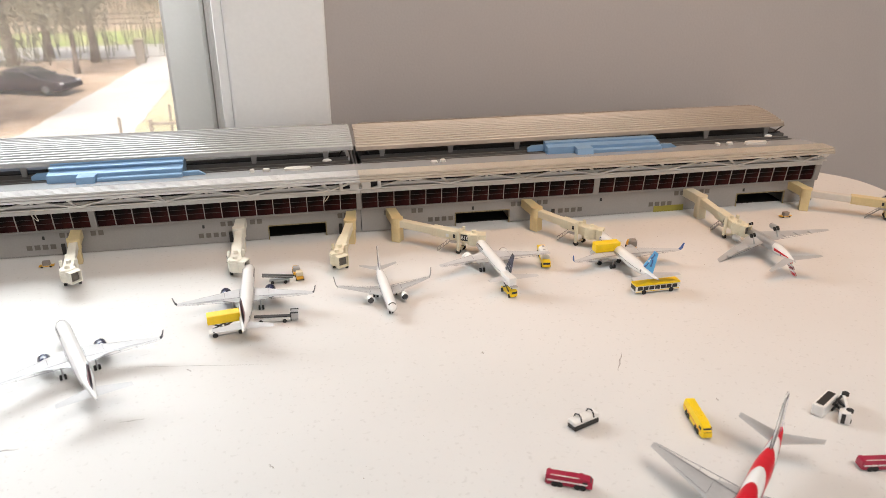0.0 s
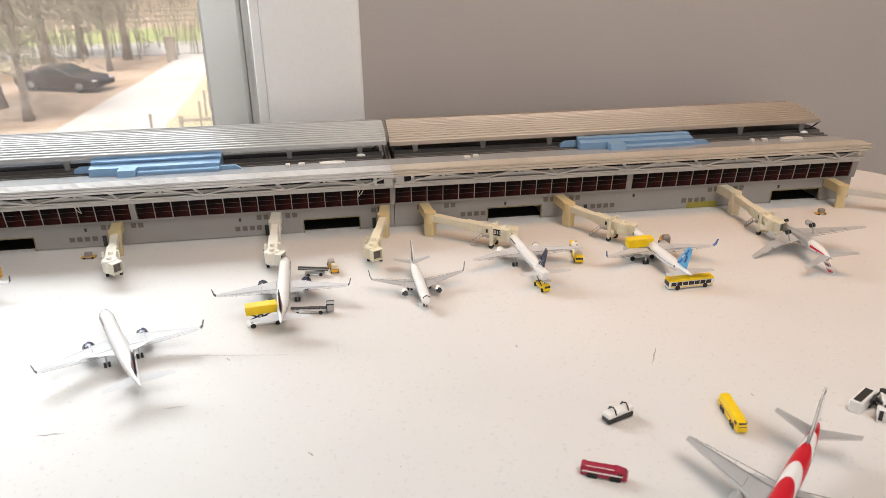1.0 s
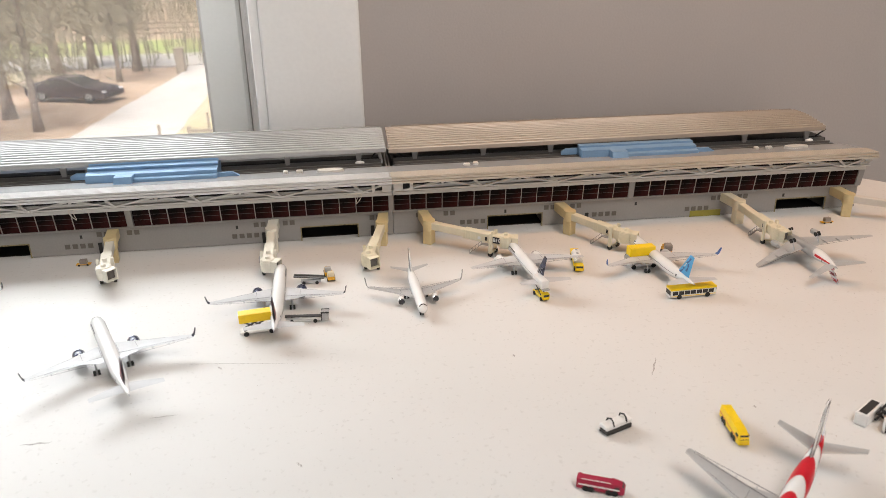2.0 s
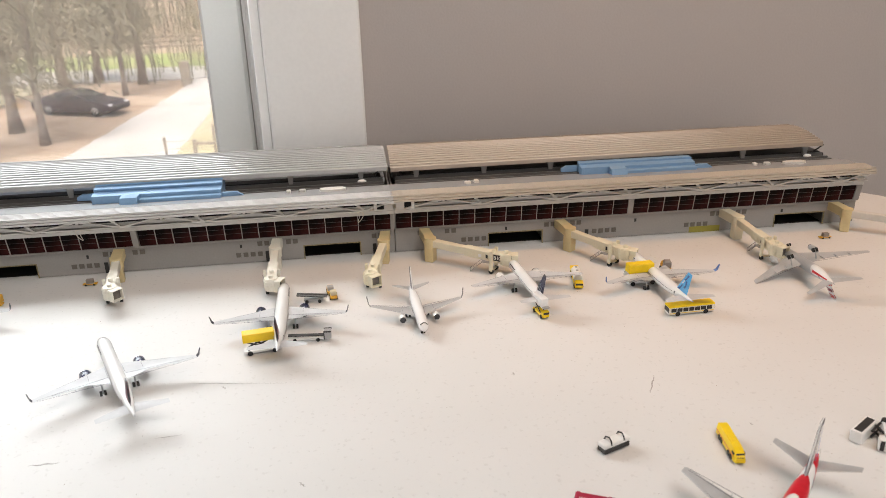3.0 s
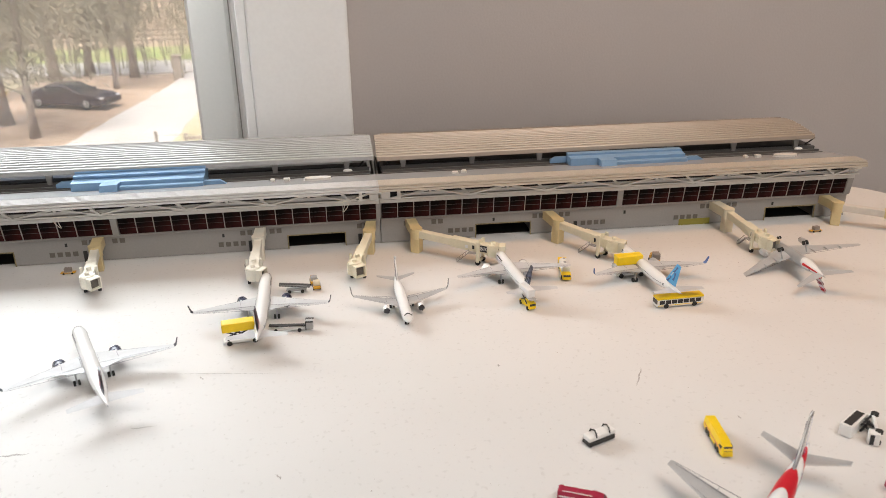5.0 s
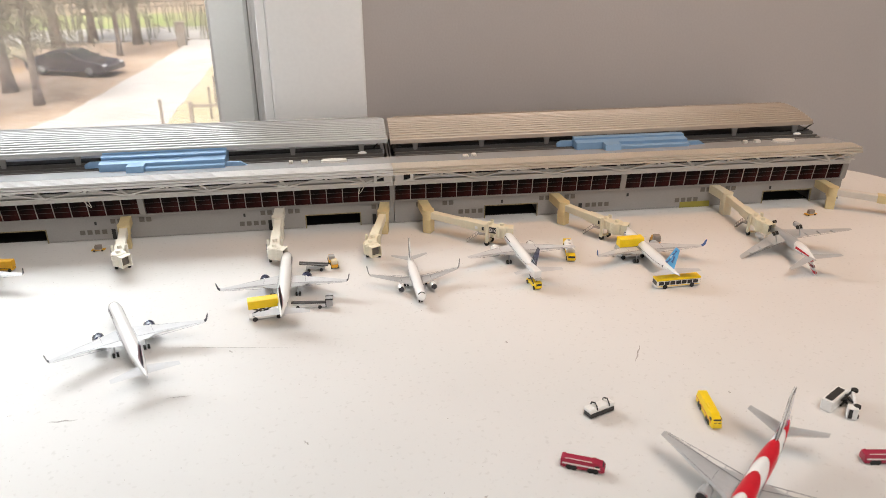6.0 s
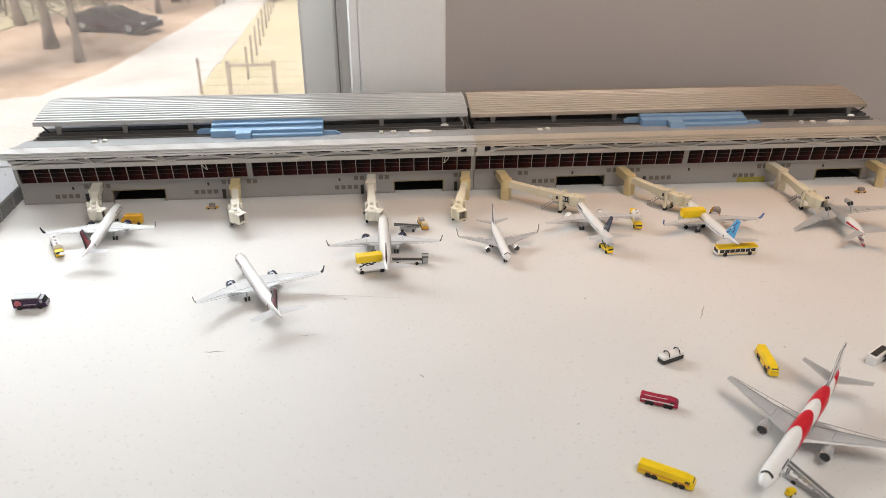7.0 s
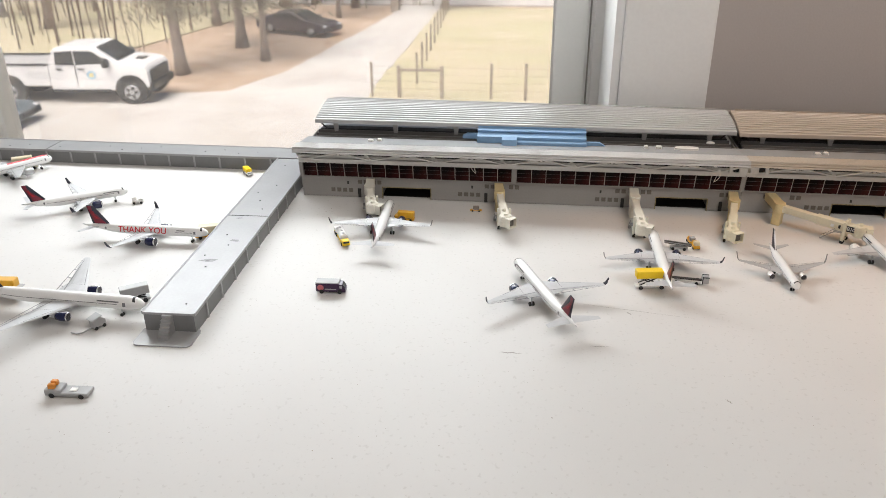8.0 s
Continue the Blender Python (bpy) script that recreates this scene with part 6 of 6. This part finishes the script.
b = box(-0.0085, 0.0085, -0.0033, 0.0030, -0.0029, 0.0029, 0.0004)
turn = Matrix.Translation((0.0003, 0.0, 0.0112)) @ Matrix.Rotation(radians(-28), 4, "Y")
bmesh.ops.transform(b, matrix=turn, verts=b.verts)
load = part("box_body", b, M["vwhite"], V)
b = box(-0.0072, 0.0072, 0.0030, 0.0032, -0.0018, 0.0018)
bmesh.ops.transform(b, matrix=turn, verts=b.verts)
part("roof_strip", b, M["channel"], load, "dark strip along the box")
axles(V, (-0.0070, 0.0080), 0.0028, 0.0017, 0.0013)
# boarding stairs and small cart at the red and white airliner
stairs_truck(pose(0.1430, 0.1780, 0, 0, 0, 118) @ Matrix.Diagonal((1.0, 0.6, 0.85, 1)), "long grey boarding stairs beside a red and white airliner", 0.034, 0.0085)
tractor(pose(0.1345, 0.1775, 0, 0, 0, 30) @ Matrix.Diagonal((0.55, 0.6, 0.6, 1)), "small yellow tow cart by the boarding stairs", "yellow", "yellow")
# delivery van
V = veh(pose(-0.2775, 0.3790, 0, 0, 0, 3), "delivery_van", "dark purple delivery van with grey roof and pink roundel")
part("body", box(-0.0105, 0.0060, -0.0036, 0.0036, 0.0012, 0.0076, 0.0005), M["vpurple"], V)
part("roof", box(-0.0106, 0.0061, -0.0037, 0.0037, 0.0076, 0.0084, 0.0003), M["vgrey"], V)
part("cab", prism([(0.0060, 0.0012), (0.0060, 0.0072), (0.0080, 0.0068), (0.0096, 0.0040), (0.0102, 0.0036), (0.0102, 0.0012)], -0.0034, 0.0034, axis="y"), M["vpurple"], V)
part("windscreen", bar((0.0097, 0, 0.0042), (0.0083, 0, 0.0068), 0.0058, 0.0004), M["carglass"], V)
for s in (-1, 1):
    part("cab_window", box(0.0064, 0.0080, s * 0.0035 - 0.0001, s * 0.0035 + 0.0001, 0.0042, 0.0062), M["vgrey"], V)
    b = bmesh.new()
    bmesh.ops.create_cone(b, cap_ends=True, segments=20, radius1=0.0022, radius2=0.0022, depth=0.0002)
    bmesh.ops.transform(b, matrix=Matrix.Translation((-0.0070, s * 0.0037, 0.0046)) @ Matrix.Rotation(radians(90), 4, "X"), verts=b.verts)
    part("roundel", b, M["pink"], V, "dull pink roundel")
    part("lettering_bar", box(-0.0040, 0.0040, s * 0.0037 - 0.0001, s * 0.0037 + 0.0001, 0.0032, 0.0038), M["vgrey"], V)
axles(V, (-0.0065, 0.0062), 0.0032, 0.0016, 0.0013)
# tow tractor with orange seats
V = veh(pose(-0.3930, 0.2455, 0, 0, 0, 3), "tow_tractor", "pale grey tow tractor with orange seats on the apron")
part("bed", box(-0.0035, 0.0125, -0.0040, 0.0040, 0.0012, 0.0034, 0.0006, None, 2), M["vgrey"], V)
part("body", box(-0.0125, -0.0030, -0.0040, 0.0040, 0.0012, 0.0052, 0.0006, None, 2), M["vgrey"], V)
for s in (-1, 1):
    part("seat", box(-0.0105, -0.0065, s * 0.0018 - 0.0013, s * 0.0018 + 0.0013, 0.0050, 0.0082, 0.0005), M["orange"], V, "orange seat")
part("deck_plate", box(0.0010, 0.0050, -0.0016, 0.0016, 0.0034, 0.0038, 0.0002), M["vwhite"], V)
axles(V, (-0.0085, 0.0085), 0.0036, 0.0016, 0.0012)
# vehicles beyond the pier
catering(pose(-0.4215, 0.6010, 0, 0, 0, -50) @ Matrix.Diagonal((0.62, 0.8, 0.62, 1)), "yellow and white service truck by the rear hall", "yellow", "vwhite", 0.0010)
tractor(pose(-0.4930, 0.5180, 0, 0, 0, 20), "white tow tractor at an airliner nose", "vwhite", "vwhite")
catering(pose(-0.3990, 0.4560, 0, 0, 0, 200), "tan service truck behind an airliner nose", "vcream", "amber", 0.0010)
catering(pose(-0.4990, 0.3450, 0, 0, 0, 5), "yellow lift truck with raised box behind a large airliner", "amber", "vwhite", 0.0050)
V = veh(pose(-0.4155, 0.3150, 0, 0, 0, 62), "tow_cart", "pale grey tow cart with a long bent draw bar")
part("frame", box(-0.0045, 0.0045, -0.0026, 0.0026, 0.0014, 0.0024, 0.0003), M["vgrey"], V)
part("housing", prism([(-0.0042, 0.0024), (-0.0042, 0.0070), (0.0006, 0.0082), (0.0042, 0.0052), (0.0042, 0.0024)], -0.0024, 0.0024, axis="y"), M["vgrey"], V)
part("canopy", bar((-0.0052, 0, 0.0074), (0.0020, 0, 0.0090), 0.0066, 0.0007), M["psilver"], V)
part("draw_bar", tube([(-0.0045, 0, 0.0018), (-0.0110, 0.0006, 0.0010), (-0.0135, 0.0030, 0.0007), (-0.0145, 0.0075, 0.0007)], 0.0005, 8), M["vgrey"], V, "thin grey bent bar")
axles(V, (-0.0028, 0.0028), 0.0022, 0.0012, 0.0010)
catering(pose(-0.4080, 0.3480, 0, 0, 0, 215), "grey service truck behind a large airliner", "vgrey", "vgrey", 0.0030)
belt_loader(pose(-0.4510, 0.3520, 0, 0, 0, 2), "grey belt loader beyond a large airliner")
catering(pose(-0.6500, 0.5900, 0, 0, 0, 35), "cream lift truck leaning by a red-striped airliner", "vcream", "vcream", 0.0040)

# scratches in the table top and a loose thread on the terminal
def scratch(p, q, w, label="thin grey scratch in the white table top"):
    d = Vector((q[0] - p[0], q[1] - p[1], 0))
    n = Vector((-d.y, d.x, 0)).normalized() * w
    b = bmesh.new()
    pts = [Vector((*p, 0.00006)) + d * (k / 8) + n * 0.8 * math.sin(k * 1.7) for k in range(9)]
    up = [b.verts.new(c + n * (0.2 + math.sin(math.pi * k / 8))) for k, c in enumerate(pts)]
    dn = [b.verts.new(c - n * (0.2 + math.sin(math.pi * k / 8))) for k, c in enumerate(pts)]
    for k in range(8):
        b.faces.new((dn[k], dn[k + 1], up[k + 1], up[k]))
    return tagged(part("scratch", b, M["scratch"]), label, "scratch")

M["scratch"] = mat("grey_scuff", (0.36, 0.34, 0.32), 0.7, 0, 0.3, 400)
scratch((-0.1567, 0.3160), (-0.1426, 0.3163), 0.00045)
scratch((0.1516, 0.3280), (0.1605, 0.3448), 0.00035)
scratch((-0.1165, 0.3827), (-0.0333, 0.3700), 0.00014)
scratch((-0.1020, 0.3290), (-0.0890, 0.3300), 0.00022)
for i in range(7):
    rnd = random.Random(50 + i)
    x, y = rnd.uniform(-0.1, 0.2), rnd.uniform(0.18, 0.38)
    scratch((x, y), (x + rnd.uniform(-0.004, 0.004), y + rnd.uniform(0.001, 0.004)), 0.0004, "small grey scuff on the white table top")
# loose cream threads hanging from the eave
M["thread"] = mat("cream_thread", (0.70, 0.64, 0.55), 0.8)
for x0, flip in ((0.0045, 1), (-0.1905, -1)):
    pts = []
    for k in range(25):
        u = k / 24
        a = 2 * math.pi * u
        pts.append((x0 + flip * (0.0105 * math.sin(a * 0.55 + 0.4) * u + 0.0035 * math.sin(a * 1.4)), 0.5395, 0.0398 - 0.0085 * math.sin(math.pi * u) ** 2 * (0.5 + 0.5 * u) + 0.0012 * math.sin(a * 1.5)))
    t = part("thread", tube(pts, 0.00024, 6), M["thread"], smooth=True)
    tagged(t, "loose cream thread hanging from the terminal eave", "thread")
# dull smudges on the lid of the pier
M["smudge"] = mat("dull_smudge", (0.20, 0.20, 0.20), 0.6, 0, 0.3, 300)
for cx, cy, w, h, a in ((0.074, 0.020, 0.0150, 0.0030, 8), (0.108, 0.012, 0.0095, 0.0024, -15), (0.150, 0.023, 0.0060, 0.0014, 10)):
    rnd = random.Random(int(cx * 1000))
    b = bmesh.new()
    vs = []
    for k in range(18):
        u = k * 2 * math.pi / 18
        r = rnd.uniform(0.6, 1.0)
        x, y = math.cos(u) * w * 0.5 * r, math.sin(u) * h * r
        ca, sa = math.cos(radians(a + 90)), math.sin(radians(a + 90))
        vs.append(b.verts.new((cx + ca * x - sa * y, cy + sa * x + ca * y, 0.01412)))
    b.faces.new(vs)
    part("smudge", b, M["smudge"], pier, "dull grey smudge")
# dust specks on the table top
M["speck"] = mat("brown_grey_dust", (0.30, 0.25, 0.21), 0.9, 0, 0.4, 500)
rnd = random.Random(77)
verts, faces = [], []
for i in range(950):
    x, y = rnd.uniform(-0.60, 0.50), rnd.uniform(0.10, 0.53)
    r = rnd.choice((0.00012, 0.00016, 0.0002, 0.0002, 0.00032)) * rnd.uniform(0.7, 1.3)
    a, e = rnd.uniform(0, 3.14), rnd.uniform(0.4, 1.0)
    k = len(verts)
    for j in range(6):
        u = j * math.pi / 3
        px, py = r * math.cos(u), r * e * math.sin(u)
        verts.append((x + px * math.cos(a) - py * math.sin(a), y + px * math.sin(a) + py * math.cos(a), 0.00007))
    faces.append(tuple(range(k, k + 6)))
me = bpy.data.meshes.new("dust")
me.from_pydata(verts, [], faces)
me.materials.append(M["speck"])
tagged(new("dust", me), "tiny brown and grey dust specks on the white table", "dust", kind="stuff")
